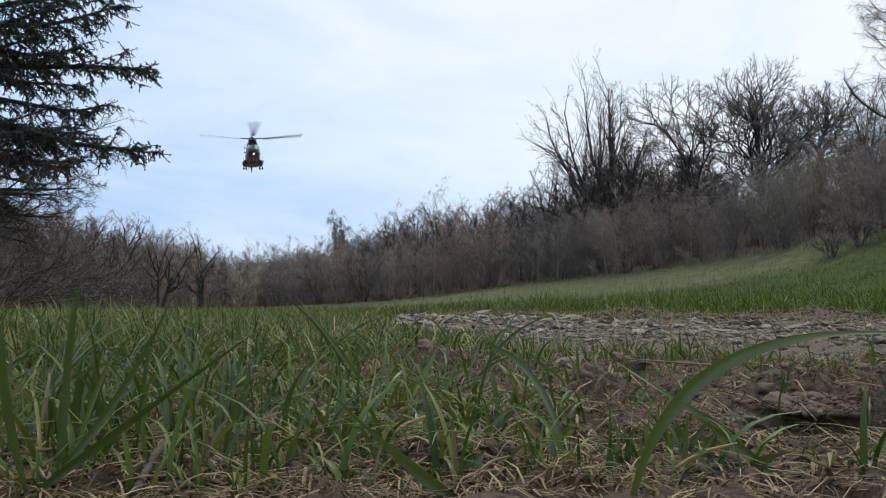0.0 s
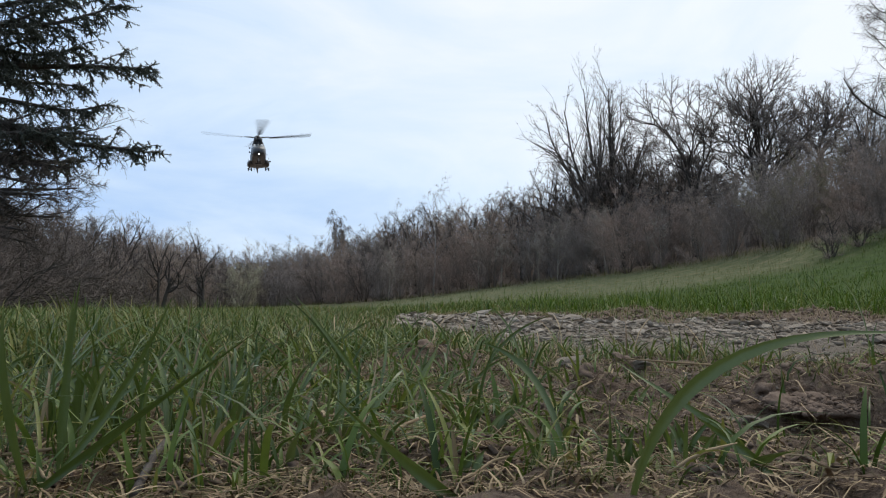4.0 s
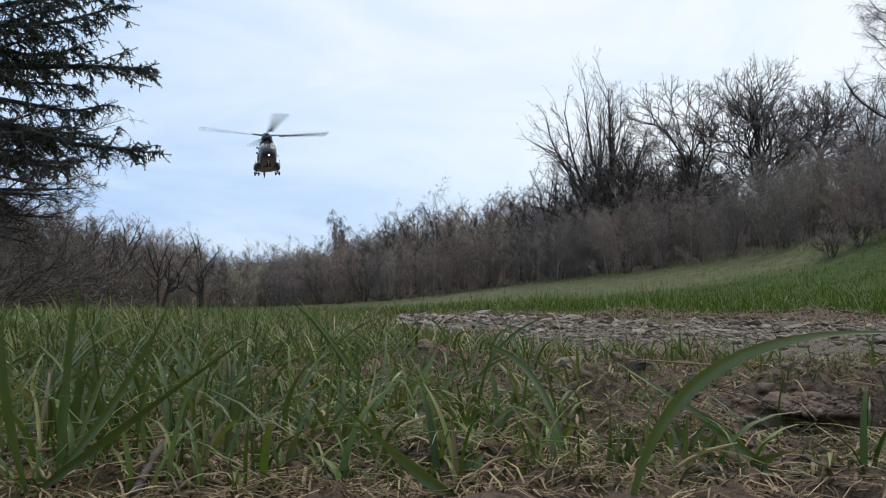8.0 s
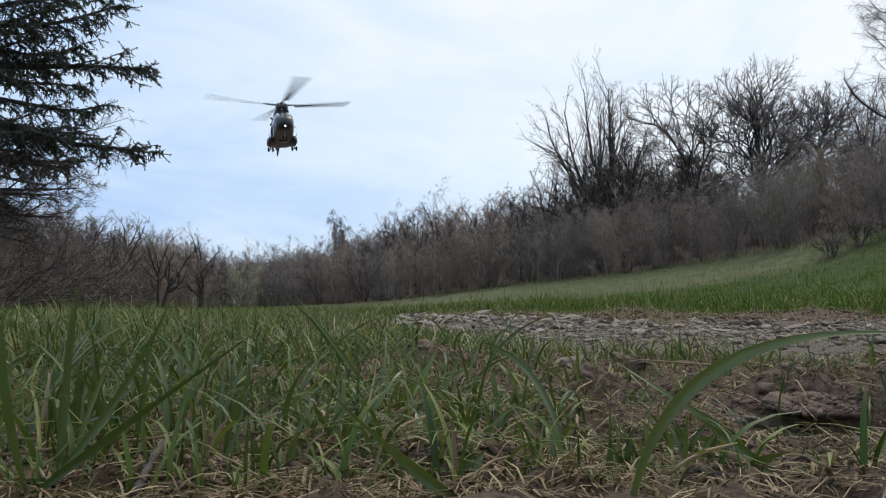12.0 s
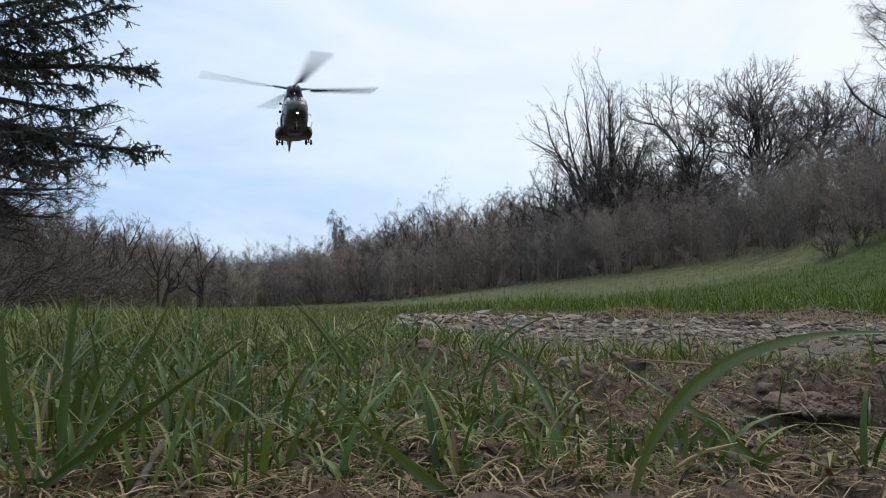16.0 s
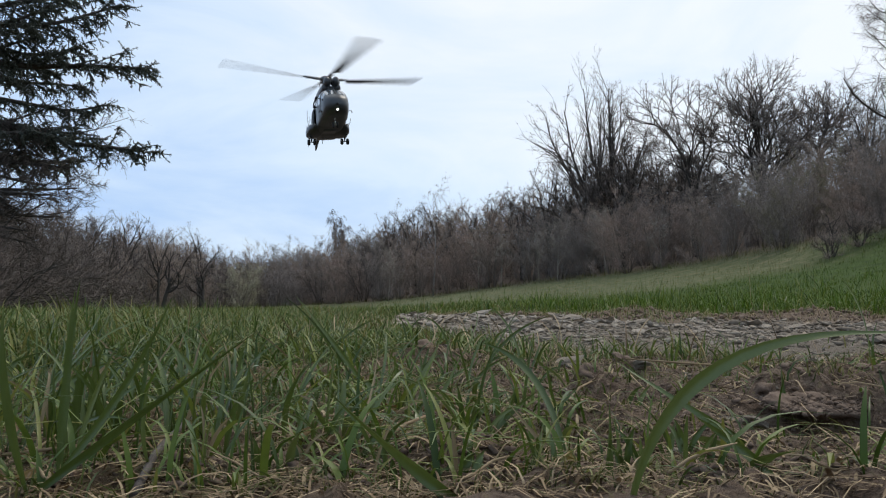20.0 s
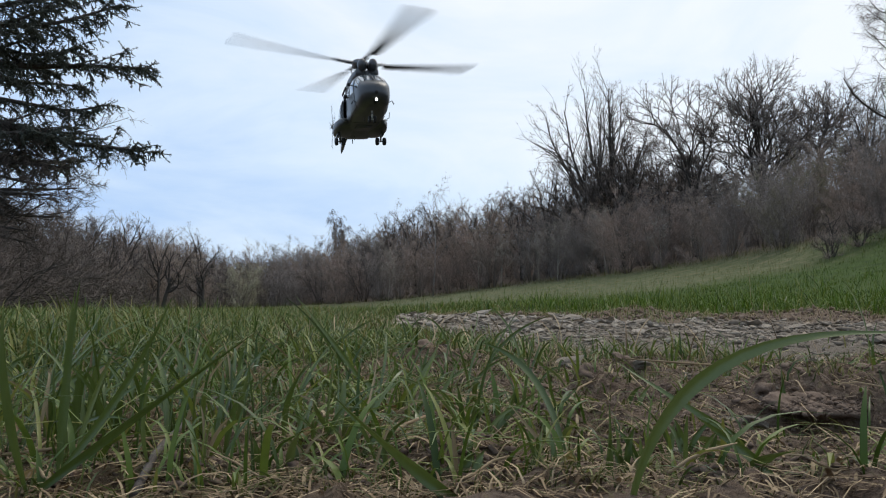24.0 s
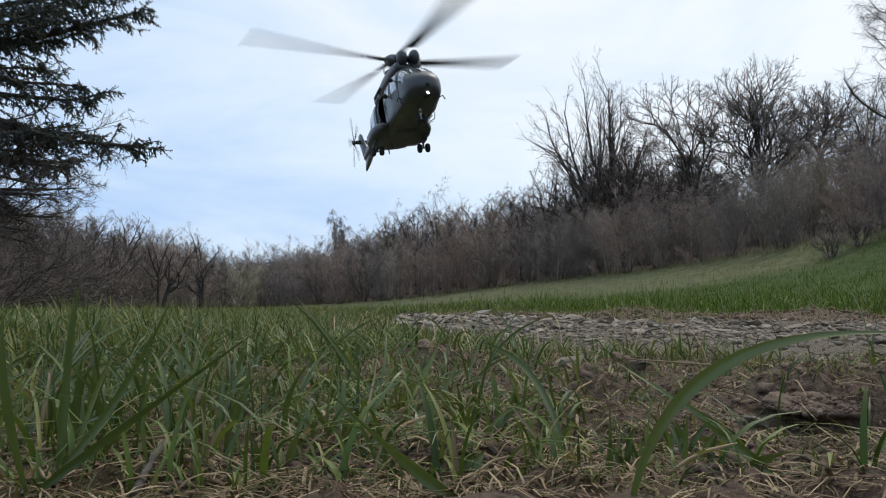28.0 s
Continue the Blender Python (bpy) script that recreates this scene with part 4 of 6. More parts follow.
def build_helicopter():
    heli = new("helicopter")
    tagged(heli, "dark green twin-engined military transport helicopter in flight, landing lamp lit", "helicopter")
    # fuselage, with the starboard cabin doorway open
    stations = []
    for a, b in zip(BODY, BODY[1:]):
        k = max(1, int(abs(a[0] - b[0]) / 0.3))
        stations += [a[0] + (b[0] - a[0]) * i / k for i in range(k)]
    stations.append(BODY[-1][0])
    n = 48
    rings = [[skin(y, 360 * k / n) for k in range(n)] for y in stations]

    def doorway(i, k):
        ang = (k + 0.5) * 360 / n
        return -0.75 < (stations[i] + stations[i + 1]) / 2 < 0.75 and (ang > 318 or ang < 37)
    body = part("fuselage", Geo().loft(rings, skip=doorway), PAINT, heli)
    # lining behind the doorway, coloured as dark as the cabin's inner shade
    lining = [[skin(y, 360 * k / 24, -0.06) for k in range(24)] for y in (1.6, 0.8, 0, -0.8, -1.7)]
    part("cabin_lining", Geo().loft(lining, skip=lambda i, k: 0 < i < 3 and (k > 20 or k < 3)), DARK_CABIN, body)
    # doorway surround and slid-back door
    rim = [skin(0.78, -42, 0.02), skin(0.78, 0, 0.02), skin(0.78, 37, 0.02), skin(0, 39, 0.02), skin(-0.78, 37, 0.02), skin(-0.78, 0, 0.02), skin(-0.78, -42, 0.02), skin(0, -42, 0.02), skin(0.78, -42, 0.02)]
    part("door_frame", Geo().tube(rim, [0.025] * len(rim), 6), PAINT, body)
    door = part("sliding_door", panel(-0.95, -2.35, -40, 36, 0.07, 6, 8), PAINT, heli, "slid-back cabin door")
    part("door_window", panel(-1.3, -2.0, -2, 24, 0.082, 4, 4), GLASS, door)
    port = part("sliding_door", panel(0.75, -0.75, 144, 220, 0.05, 6, 8), PAINT, heli)
    part("door_window", panel(0.4, -0.4, 156, 182, 0.062, 4, 4), GLASS, port)
    for sgn in (1, -1):
        def m(a):
            return a if sgn > 0 else 180 - a
        # cockpit doors with their windows, and the cabin windows behind them
        d = part("cockpit_door", panel(3.15, 2.05, m(-38), m(40), 0.018, 6, 10, -0.12), GREY_PAINT if sgn > 0 else PAINT, heli, "cockpit door")
        part("door_window", panel(3.02, 2.2, m(0), m(33), 0.028, 5, 6, -0.1), GLASS, d)
        part("door_handle", Geo().box((sgn * 1.01, 2.2, 1.58), (0.03, 0.16, 0.04)), METAL, d)
        for y0 in (1.75, 1.25):
            w = part("cabin_window", panel(y0, y0 - 0.38, m(4), m(28), 0.022, 3, 4), GLASS, heli)
        for y0 in (-2.42, -2.86):
            part("cabin_window", panel(y0, y0 - 0.28, m(6), m(26), 0.022, 3, 4), GLASS, heli)
        # windscreen: two large panes a side, lower quarter window
        part("windscreen", panel(3.96, 3.10, m(52), m(87), 0.014, 7, 6), GLASS, heli, "tinted windscreen pane")
        part("quarter_window", panel(3.86, 3.30, m(10), m(48), 0.014, 5, 6, -0.12), GLASS, heli)
        wiper = part("wiper", Geo().tube([skin(3.99, m(62), 0.03), skin(3.55, m(72), 0.04), skin(3.3, m(80), 0.035)], [0.012, 0.012, 0.008], 5), BLACK, heli)
        part("wiper_pivot", Geo().ball(skin(3.99, m(62), 0.03), (0.03, 0.03, 0.03), 8, 5), BLACK, wiper)
        # door sill rail and hull strakes
        part("rail", Geo().tube([skin(1.9, m(38), 0.035), skin(-2.3, m(38), 0.035)], [0.02, 0.02], 6), METAL, heli)
        part("rail", Geo().tube([skin(1.9, m(-44), 0.03), skin(-2.3, m(-44), 0.03)], [0.02, 0.02], 6), METAL, heli)
        for y in (3.2, 2.6, 2.0):
            part("hull_seam", panel(y, y - 0.02, m(-34), m(60), 0.006, 1, 12), BLACK, body)
        # engine: intake with its domed filter, cowling, exhaust
        e = part("engine_cowling", turned([(0.24, 2.5), (0.31, 2.2), (0.42, 1.5), (0.48, 0.4), (0.46, -0.4), (0.40, -1.0), (0.26, -1.5)], 20, (sgn * 0.34, 0, 3.06)), PAINT, heli)
        dome = part("intake_dome", Geo().ball((sgn * 0.295, 2.48, 3.38), (0.255, 0.46, 0.36), 20, 12), PAINT, e, "domed engine intake filter")
        part("intake_ring", turned([(0.27, 2.28), (0.30, 2.32), (0.30, 2.40), (0.27, 2.44)], 20, (sgn * 0.295, 0, 3.36)), BLACK, dome)
        part("exhaust", turned([(0.22, -1.25), (0.24, -1.7), (0.25, -1.95), (0.21, -1.96), (0.19, -1.5)], 16, (sgn * 0.48, 0, 3.05)), METAL, e)
        # sponson and main undercarriage leg with twin wheels
        rings2 = []
        for y, w, lo, hi in ((0.5, 0.04, 0.92, 1.0), (0.3, 0.22, 0.74, 1.12), (-0.1, 0.42, 0.66, 1.24), (-0.8, 0.53, 0.61, 1.32), (-1.6, 0.51, 0.63, 1.30), (-2.3, 0.34, 0.74, 1.20), (-2.8, 0.05, 0.9, 1.02)):
            ring = []
            for k in range(20):
                c, q = math.cos(2 * math.pi * k / 20), math.sin(2 * math.pi * k / 20)
                ring.append((sgn * (0.92 + (w + 0.08) * math.copysign(abs(c) ** 0.6, c)), y, (lo + hi) / 2 + (hi - lo) / 2 * math.copysign(abs(q) ** (0.75 if q > 0 else 0.45), q)))
            rings2.append(ring)
        sp = part("sponson", Geo().loft(rings2), PAINT, heli, "undercarriage sponson")
        part("sponson_door", Geo().box((sgn * 1.30, -1.08, 0.60), (0.05, 0.7, 0.22)), PAINT, sp)
        leg = part("main_gear_leg", Geo().tube([(sgn * 1.18, -0.95, 0.95), (sgn * 1.18, -1.06, 0.45), (sgn * 1.18, -1.08, 0.17)], [0.07, 0.06, 0.05], 10).tube([(sgn * 0.94, -1.08, 0.17), (sgn * 1.42, -1.08, 0.17)], [0.035, 0.035], 8).tube([(sgn * 1.18, -0.4, 0.75), (sgn * 1.18, -1.05, 0.30)], [0.03, 0.03], 6), METAL, heli)
        for dx in (-0.205, 0.205):
            wheel = part("wheel", turned([(0.11, -0.085), (0.185, -0.09), (0.215, -0.06), (0.225, 0), (0.215, 0.06), (0.185, 0.09), (0.11, 0.085)], 20, (sgn * 1.18 + dx, -1.08, 0.17), "x"), BLACK, leg)
        # mirror and probe arm beside the cockpit
        part("mirror_arm", Geo().tube([skin(3.3, m(-20), -0.02), (sgn * 1.04, 3.4, 1.10), (sgn * 1.12, 3.42, 0.90)], [0.025, 0.022, 0.03], 6), BLACK, heli)
        # step below the cabin
        part("step", Geo().tube([(sgn * 1.0, 0.95, 0.80), (sgn * 1.32, 0.95, 0.92), (sgn * 1.38, 0.95, 1.26)], [0.022] * 3, 6).tube([(sgn * 1.0, 0.65, 0.80), (sgn * 1.32, 0.65, 0.92)], [0.022] * 2, 6), METAL, heli)
    part("windscreen_post", Geo().tube([skin(3.98, 90, 0.02), skin(3.5, 90, 0.03), skin(3.06, 90, 0.02)], [0.035, 0.035, 0.035], 6), PAINT, heli)
    # roof fairing, transmission deck and aft doghouse
    fair = [(2.5, 0.20, 2.74, 3.10), (2.1, 0.34, 2.76, 3.22), (1.6, 0.40, 2.76, 3.32), (0.9, 0.44, 2.76, 3.50), (0.1, 0.52, 2.76, 3.66), (-0.8, 0.60, 2.76, 3.58), (-1.9, 0.66, 2.76, 3.40), (-3.0, 0.5, 2.74, 3.16), (-4.0, 0.3, 2.7, 2.94), (-4.8, 0.1, 2.66, 2.78)]
    part("roof_fairing", Geo().loft([[(w * math.cos(2 * math.pi * k / 20), y, (lo + hi) / 2 + (hi - lo) / 2 * math.sin(2 * math.pi * k / 20)) for k in range(20)] for y, w, lo, hi in fair]), PAINT, heli)
    part("mast", turned([(0.34, 3.5), (0.26, 3.75), (0.17, 3.85), (0.15, 4.45)], 16, along="z"), METAL, heli)
    # nose undercarriage
    leg = part("nose_gear_leg", Geo().tube([(0, 3.05, 0.75), (0, 2.98, 0.42), (0, 2.95, 0.22)], [0.06, 0.05, 0.045], 10).tube([(-0.2, 2.95, 0.22), (0.2, 2.95, 0.22)], [0.03, 0.03], 8), PALE_PAINT, heli, "pale painted nose leg")
    for dx in (-0.14, 0.14):
        part("wheel", turned([(0.1, -0.06), (0.17, -0.065), (0.20, -0.03), (0.20, 0.03), (0.17, 0.065), (0.1, 0.06)], 18, (dx, 2.95, 0.22), "x"), BLACK, leg)
    part("taxi_lamp", turned([(0.02, 3.10), (0.06, 3.06), (0.06, 3.02), (0.02, 3.0)], 10, (0.0, 0, 0.52)), METAL, leg)
    # landing lamp under the chin
    lamp = part("landing_lamp", turned([(0.13, 4.10), (0.14, 4.47), (0.115, 4.49)], 16, (0, 0, 0.81)), BLACK, heli)
    part("lamp_glass", turned([(0.06, 4.485), (0.056, 4.51), (0.038, 4.53), (0.005, 4.54)], 14, (0, 0, 0.81)), LAMP, lamp, "lit white landing lamp")
    turret = part("sensor_ball", Geo().ball((0.02, 4.70, 1.12), (0.10, 0.10, 0.10), 14, 9), BLACK, heli)
    part("turret_mount", turned([(0.10, 4.46), (0.11, 4.64), (0.08, 4.70)], 14, (0.02, 0, 1.14)), PAINT, turret)
    # starboard pods beside the cockpit and the doorway
    for py, pz, r in ((3.06, 2.08, 0.10), (1.72, 1.87, 0.115)):
        pod = part("side_mirror", Geo().ball((1.16, py, pz), (r, r * 1.3, r), 12, 8), BLACK, heli)
        part("mirror_stalk", Geo().tube([(0.92, py - 0.05, pz - 0.05), (1.14, py, pz)], [0.03, 0.03], 6), METAL, pod)
    # skin joints across the nose and roof
    for y in (1.0, -1.0, -3.0, -4.6, -6.0):
        part("skin_joint", panel(y, y - 0.018, 0, 360, 0.005, 1, 40), BLACK, body)
    for k in range(5):
        part("vent", Geo().box((0.84 + 0.0 * k, -0.2 - 0.28 * k, 3.02), (0.06, 0.16, 0.14)), BLACK, heli)
    # belly: cargo hook hatch, aerials
    part("belly_hatch", Geo().box((0, 0.0, 0.645), (0.9, 1.1, 0.03)), PAINT, heli)
    for y in (1.9, -1.6, -2.4):
        part("blade_aerial", Geo().box((0.25, y, 0.56), (0.02, 0.16, 0.26), 1.0), PAINT, heli)
    part("wire_aerial", Geo().tube([(0.55, -2.6, 0.7), (0.62, -3.6, 0.95), (0.5, -5.4, 1.3), (0.35, -7.2, 1.8)], [0.014] * 4, 5), METAL, heli)
    part("roof_aerial", Geo().tube([(0.0, -3.6, 3.0), (0.0, -3.65, 3.5)], [0.02, 0.01], 6), BLACK, heli)
    # tail: swept pylon, ventral fin with skid, stabiliser, tail rotor
    pylon = [(-7.3, -8.55, 2.15, 0.20), (-7.9, -9.0, 2.75, 0.15), (-8.35, -9.35, 3.3, 0.12), (-8.65, -9.55, 3.75, 0.09), (-8.95, -9.6, 3.95, 0.05)]
    rings3 = [[((a + b) / 2 + (a - b) / 2 * math.cos(q), w * math.sin(q), z) for q in [2 * math.pi * k / 16 for k in range(16)]] for a, b, z, w in pylon]
    part("tail_pylon", Geo().loft([[(x, y, z) for y, x, z in ring] for ring in rings3]), PAINT, heli)
    fin = [(-4.9, -8.5, 2.2, 0.17), (-6.2, -8.72, 1.93, 0.13), (-7.6, -8.84, 1.72, 0.09), (-8.5, -8.9, 1.6, 0.04)]
    part("ventral_fin", Geo().loft([[(w * math.sin(q), (a + b) / 2 + (a - b) / 2 * math.cos(q), z) for q in [2 * math.pi * k / 12 for k in range(12)]] for a, b, z, w in fin]), PAINT, heli)
    part("tail_skid", Geo().tube([(0, -8.2, 1.9), (0, -8.75, 1.66), (0, -8.85, 1.62)], [0.035, 0.03, 0.02], 6), METAL, heli)
    foil = aerofoil(0.75, 0.1)
    part("stabiliser", Geo().loft([[(x, -8.95 - c, 3.45 + z) for c, z in foil] for x in (-0.08, -1.2, -2.05)]), PAINT, heli, "tailplane")
    part("gearbox", Geo().tube([(0.05, -9.06, 3.47), (0.34, -9.06, 3.47)], [0.14, 0.10], 12), PAINT, heli)
    # main rotor: hub with four blades, turning on the mast
    hub = part("main_rotor", turned([(0.18, -0.32), (0.34, -0.2), (0.42, -0.04), (0.40, 0.1), (0.24, 0.2), (0.06, 0.24)], 20, along="z"), METAL, heli, "steel rotor head")
    sec = aerofoil(0.54, 0.075)
    g = Geo()
    cone = radians(1.0)
    rings4 = []
    for r, s in ((1.55, 0.45), (1.75, 0.9), (2.2, 1.0), (4.0, 1.0), (5.6, 1.0), (7.2, 1.0), (7.45, 0.8), (7.5, 0.55)):
        h = math.sin(radians(3.9)) * r - 0.10 * (1 - r / 7.5)
        q = radians(14.0 - 0.6 * r)
        rings4.append([(r, (c * math.cos(q) + z * math.sin(q)) * s, h + (z * math.cos(q) - c * math.sin(q)) * s) for c, z in reversed(sec)])
    g.loft(rings4)
    cuff = Geo().tube([(0.2, 0, 0.0), (0.75, 0, 0.02), (1.3, 0, 0.06), (1.65, 0, 0.09)], [0.11, 0.10, 0.085, 0.06], 10).tube([(0.35, 0.16, -0.04), (1.1, 0.12, -0.01)], [0.03, 0.025], 6)
    first = None
    for k in range(4):
        b = part("rotor_blade", g if first is None else first[0].data, BLADE_PAINT, hub)
        q = part("blade_cuff", cuff if first is None else first[1].data, METAL, hub)
        first = first or (b, q)
        b.matrix_basis = q.matrix_basis = pose(0, 0, 0, 0, 0, 90 * k)
    link = None
    for k in range(4):
        q = part("pitch_link", Geo().tube([(0.42, 0.30, -0.62), (0.55, 0.24, -0.02)], [0.028, 0.024], 6) if link is None else link.data, METAL, hub)
        link = link or q
        q.matrix_basis = pose(0, 0, 0, 0, 0, 90 * k)
    part("swashplate", turned([(0.22, -0.70), (0.44, -0.68), (0.46, -0.60), (0.24, -0.56)], 20, along="z"), METAL, hub)
    # tail rotor: five blades on the starboard side
    tail = part("tail_rotor", turned([(0.06, -0.12), (0.13, -0.06), (0.15, 0.04), (0.08, 0.10), (0.02, 0.12)], 14, along="x"), METAL, heli)
    sec2 = aerofoil(0.15, 0.03)
    g2 = Geo().loft([[(z, c, r) for c, z in sec2] for r in (0.12, 0.5, 1.0, 1.48, 1.52)])
    one = None
    for k in range(5):
        b = part("tail_blade", g2 if one is None else one.data, BLADE_PAINT, tail)
        one = one or b
        b.matrix_basis = pose(0, 0, 0, 72 * k, 0, 0)
    return heli, hub, tail


HELI, MAIN_ROTOR, TAIL_ROTOR = build_helicopter()


# ---------------------------------------------------------------- grass
def blades(name, x, y, height, width, lean, rng, segs=5, fold=0.0, z=None):
    """Curved tapering blades as one mesh: arrays of roots, heights, widths and how far each leans over."""
    n = len(x)
    z = ground(x, y) - 0.004 if z is None else z
    a = rng.uniform(0, 2 * np.pi, n)
    dx, dy = np.cos(a), np.sin(a)
    twist = a + np.pi / 2 + rng.normal(0, 0.35, n)
    wx, wy = np.cos(twist), np.sin(twist)
    curl = rng.uniform(1.4, 2.6, n)
    cols = []
    for i in range(segs + 1):
        t = i / segs
        out = lean * height * t ** curl
        up = height * t * (1 - 0.42 * lean * t ** 1.6)
        w = width * 0.5 * (0.75 + 0.5 * t) * (1 - t ** 2.2) + 0.00015
        c = np.column_stack([x + dx * out, y + dy * out, z + up])
        side = np.column_stack([wx * w, wy * w, np.zeros(n)])
        if fold:
            cols += [c - side, c + np.array([0, 0, -1.0]) * (w * fold)[:, None], c + side]
        else:
            cols += [c - side, c + side]
    k = 3 if fold else 2
    V = np.stack(cols, axis=1).reshape(-1, 3)
    per = k * (segs + 1)
    base = (np.arange(n) * per)[:, None]
    F = []
    for i in range(segs):
        for j in range(k - 1):
            p = i * k + j
            F.append(base + np.array([[p, p + 1, p + 1 + k, p + k]]))
    return mesh_from(name, V, np.concatenate(F, axis=0))


def scatter(rng, count, x0, x1, y0, y1, keep, power=1.0, wide=0.62):
    """Random places in a strip, kept with the chance that keep(x, y) gives. power > 1 crowds them towards y0."""
    y = y0 + (y1 - y0) * rng.random(count) ** power
    half = np.maximum(np.abs(x0), np.abs(x1))
    x = x0 + (x1 - x0) * rng.random(count)
    x = np.where(True, x * np.clip((wide * np.abs(y) + 0.25) / half, 0, 1), x)
    ok = rng.random(count) < keep(x, y)
    return x[ok], y[ok]


def turf_cover(x, y):
    clump = 0.55 + 0.45 * ripple(x, y, 0.16, 21)
    return (1 - on_path(x, y)) * (1 - (0.45 + 0.35 * ease(y, 0.5, 0.66)) * bare(x, y)) * np.clip(clump * 1.3, 0.05, 1) * (0.55 + 0.45 * ease(y, 0.45, 0.72))


def build_grass():
    rng = np.random.default_rng(12)

    def stuff(name, me, mat, label):
        tagged(part(name, me, mat), label, "grass", kind="stuff")
    # turf close by
    x, y = scatter(rng, 9500, -1.6, 1.6, 0.42, 2.6, turf_cover, 1.6)
    n = len(x)
    tall = ease(-x, -0.05, 0.25)
    stuff("turf", blades("turf", x, y, (0.016 + 0.05 * rng.random(n) ** 1.8) * (1 + 0.55 * tall), 0.0014 + 0.0034 * rng.random(n) ** 1.5, rng.uniform(0.2, 1.7, n), rng, 6, 0.35), GRASS, "green grass blades growing out of worn soil")
    x, y = scatter(rng, 9000, -1.6, 1.6, 0.42, 2.6, turf_cover, 1.6)
    n = len(x)
    stuff("fine_grass", blades("fine_grass", x, y, rng.uniform(0.012, 0.034, n), rng.uniform(0.0009, 0.0018, n), rng.uniform(0.3, 1.6, n), rng, 4), GRASS, "fine short green grass between the broad blades")
    x, y = scatter(rng, 42000, -1.4, 1.4, 0.40, 2.0, lambda a, b: (1 - on_path(a, b)) * np.clip(0.45 + 0.9 * ripple(a, b, 0.09, 23), 0.05, 1), 1.6)
    n = len(x)
    stuff("olive_grass", blades("olive_grass", x, y, rng.uniform(0.005, 0.02, n), rng.uniform(0.0006, 0.0013, n), rng.uniform(0.4, 2.0, n), rng, 2), MOSSY, "stunted olive grass on trodden soil")
    x, y = scatter(rng, 30000, -0.5, 1.3, 0.72, 1.7, lambda a, b: (1 - on_path(a, b)) * bare(a, b) * np.clip(0.35 + 0.9 * ripple(a, b, 0.07, 27), 0.03, 1), 1.2)
    n = len(x)
    stuff("olive_grass", blades("olive_grass", x, y, rng.uniform(0.008, 0.028, n), rng.uniform(0.0008, 0.0018, n), rng.uniform(0.3, 1.6, n), rng, 3), MOSSY, "stunted olive grass on trodden soil beside the track")
    x, y = scatter(rng, 26000, -6, 6, -3.5, 4, lambda a, b: (1 - on_path(a, b)) * (1 - 0.9 * bare(a, b)) * (np.hypot(a, b - 0.1) > 0.42) * (np.abs(a) > 0.56 * b), 1.0, 20)
    n = len(x)
    stuff("turf", blades("turf", x, y, rng.uniform(0.02, 0.06, n), rng.uniform(0.003, 0.006, n), rng.uniform(0.2, 1.4, n), rng, 3), TURF, "green turf round about the worn soil")
    # turf further off to the left and behind the track
    x, y = scatter(rng, 34000, -6, 3, 1.3, 7.5, lambda a, b: (1 - on_path(a, b)) * (1 - 0.75 * bare(a, b)) * (b < far_edge(a) + 0.3), 1.5)
    n = len(x)
    stuff("turf", blades("turf", x, y, rng.uniform(0.022, 0.08, n) * (0.8 + 0.35 * ripple(x, y, 0.35, 25) + 1.0 * ease(-x, 0.1, 0.9)), rng.uniform(0.002, 0.0045, n), rng.uniform(0.2, 1.3, n), rng, 4), TURF, "dense green turf beside the track")
    x, y = scatter(rng, 24000, -14, 4, 6.5, 24, lambda a, b: (b < far_edge(a) + 12) * (1 - in_wood(a, b)) * 1.0, 1.4)
    n = len(x)
    stuff("meadow_grass", blades("meadow_grass", x, y, rng.uniform(0.05, 0.12, n), rng.uniform(0.005, 0.011, n), rng.uniform(0.1, 0.8, n), rng, 3), TURF, "green meadow grass running into the valley")

    # lush verge beyond the track
    def verge(a, b):
        k = b - far_edge(a) + 0.3 * ripple(a, b, 0.7, 35)
        return ease(k, 0.0, 0.35) * (1 - ease(k, 7, 13)) * np.clip(0.6 + 0.9 * ripple(a, b, 0.35, 31), 0.12, 1) * ease(a + 0.1 * b, -0.9, 0.5)
    x, y = scatter(rng, 95000, -9, 9, 4.2, 18, verge, 1.5)
    n = len(x)
    big = 0.42 + 0.55 * (ripple(x, y, 0.55, 33) * 0.5 + 0.5) + 0.75 * np.maximum(ripple(x, y, 0.3, 38), 0) + 0.15 * ease(y, 5, 9)
    stuff("verge_grass", blades("verge_grass", x, y, (0.05 + 0.17 * rng.random(n) ** 1.6) * big * (0.68 + 0.57 * ease(x / y, 0.05, 0.42)), rng.uniform(0.003, 0.0062, n), rng.uniform(0.1, 1.3, n), rng, 4), LUSH, "lush tall green grass on the bank beyond the track")
    x, y = scatter(rng, 150000, -20, 20, 7, 32, lambda a, b: lush_bank(a, b) * np.clip(0.65 + 0.8 * ripple(a, b, 0.5, 32), 0.15, 1), 1.1)
    n = len(x)
    stuff("verge_grass", blades("verge_grass", x, y, (0.05 + 0.2 * rng.random(n) ** 1.8) * (0.7 + 0.5 * ripple(x, y, 0.8, 34) + 0.5 * np.maximum(ripple(x, y, 0.4, 39), 0)), rng.uniform(0.005, 0.011, n), rng.uniform(0.1, 1.2, n), rng, 3), LUSH, "lush green grass higher up the bank")
    # paler meadow on the slope
    x, y = scatter(rng, 60000, -22, 22, 10, 60, lambda a, b: (1 - in_wood(a, b)) * np.clip(0.55 + 0.9 * ripple(a, b, 0.9, 37), 0.06, 1) * ease(b + 2.5 * ripple(a, b, 2.2, 36), 22, 29), 1.3)
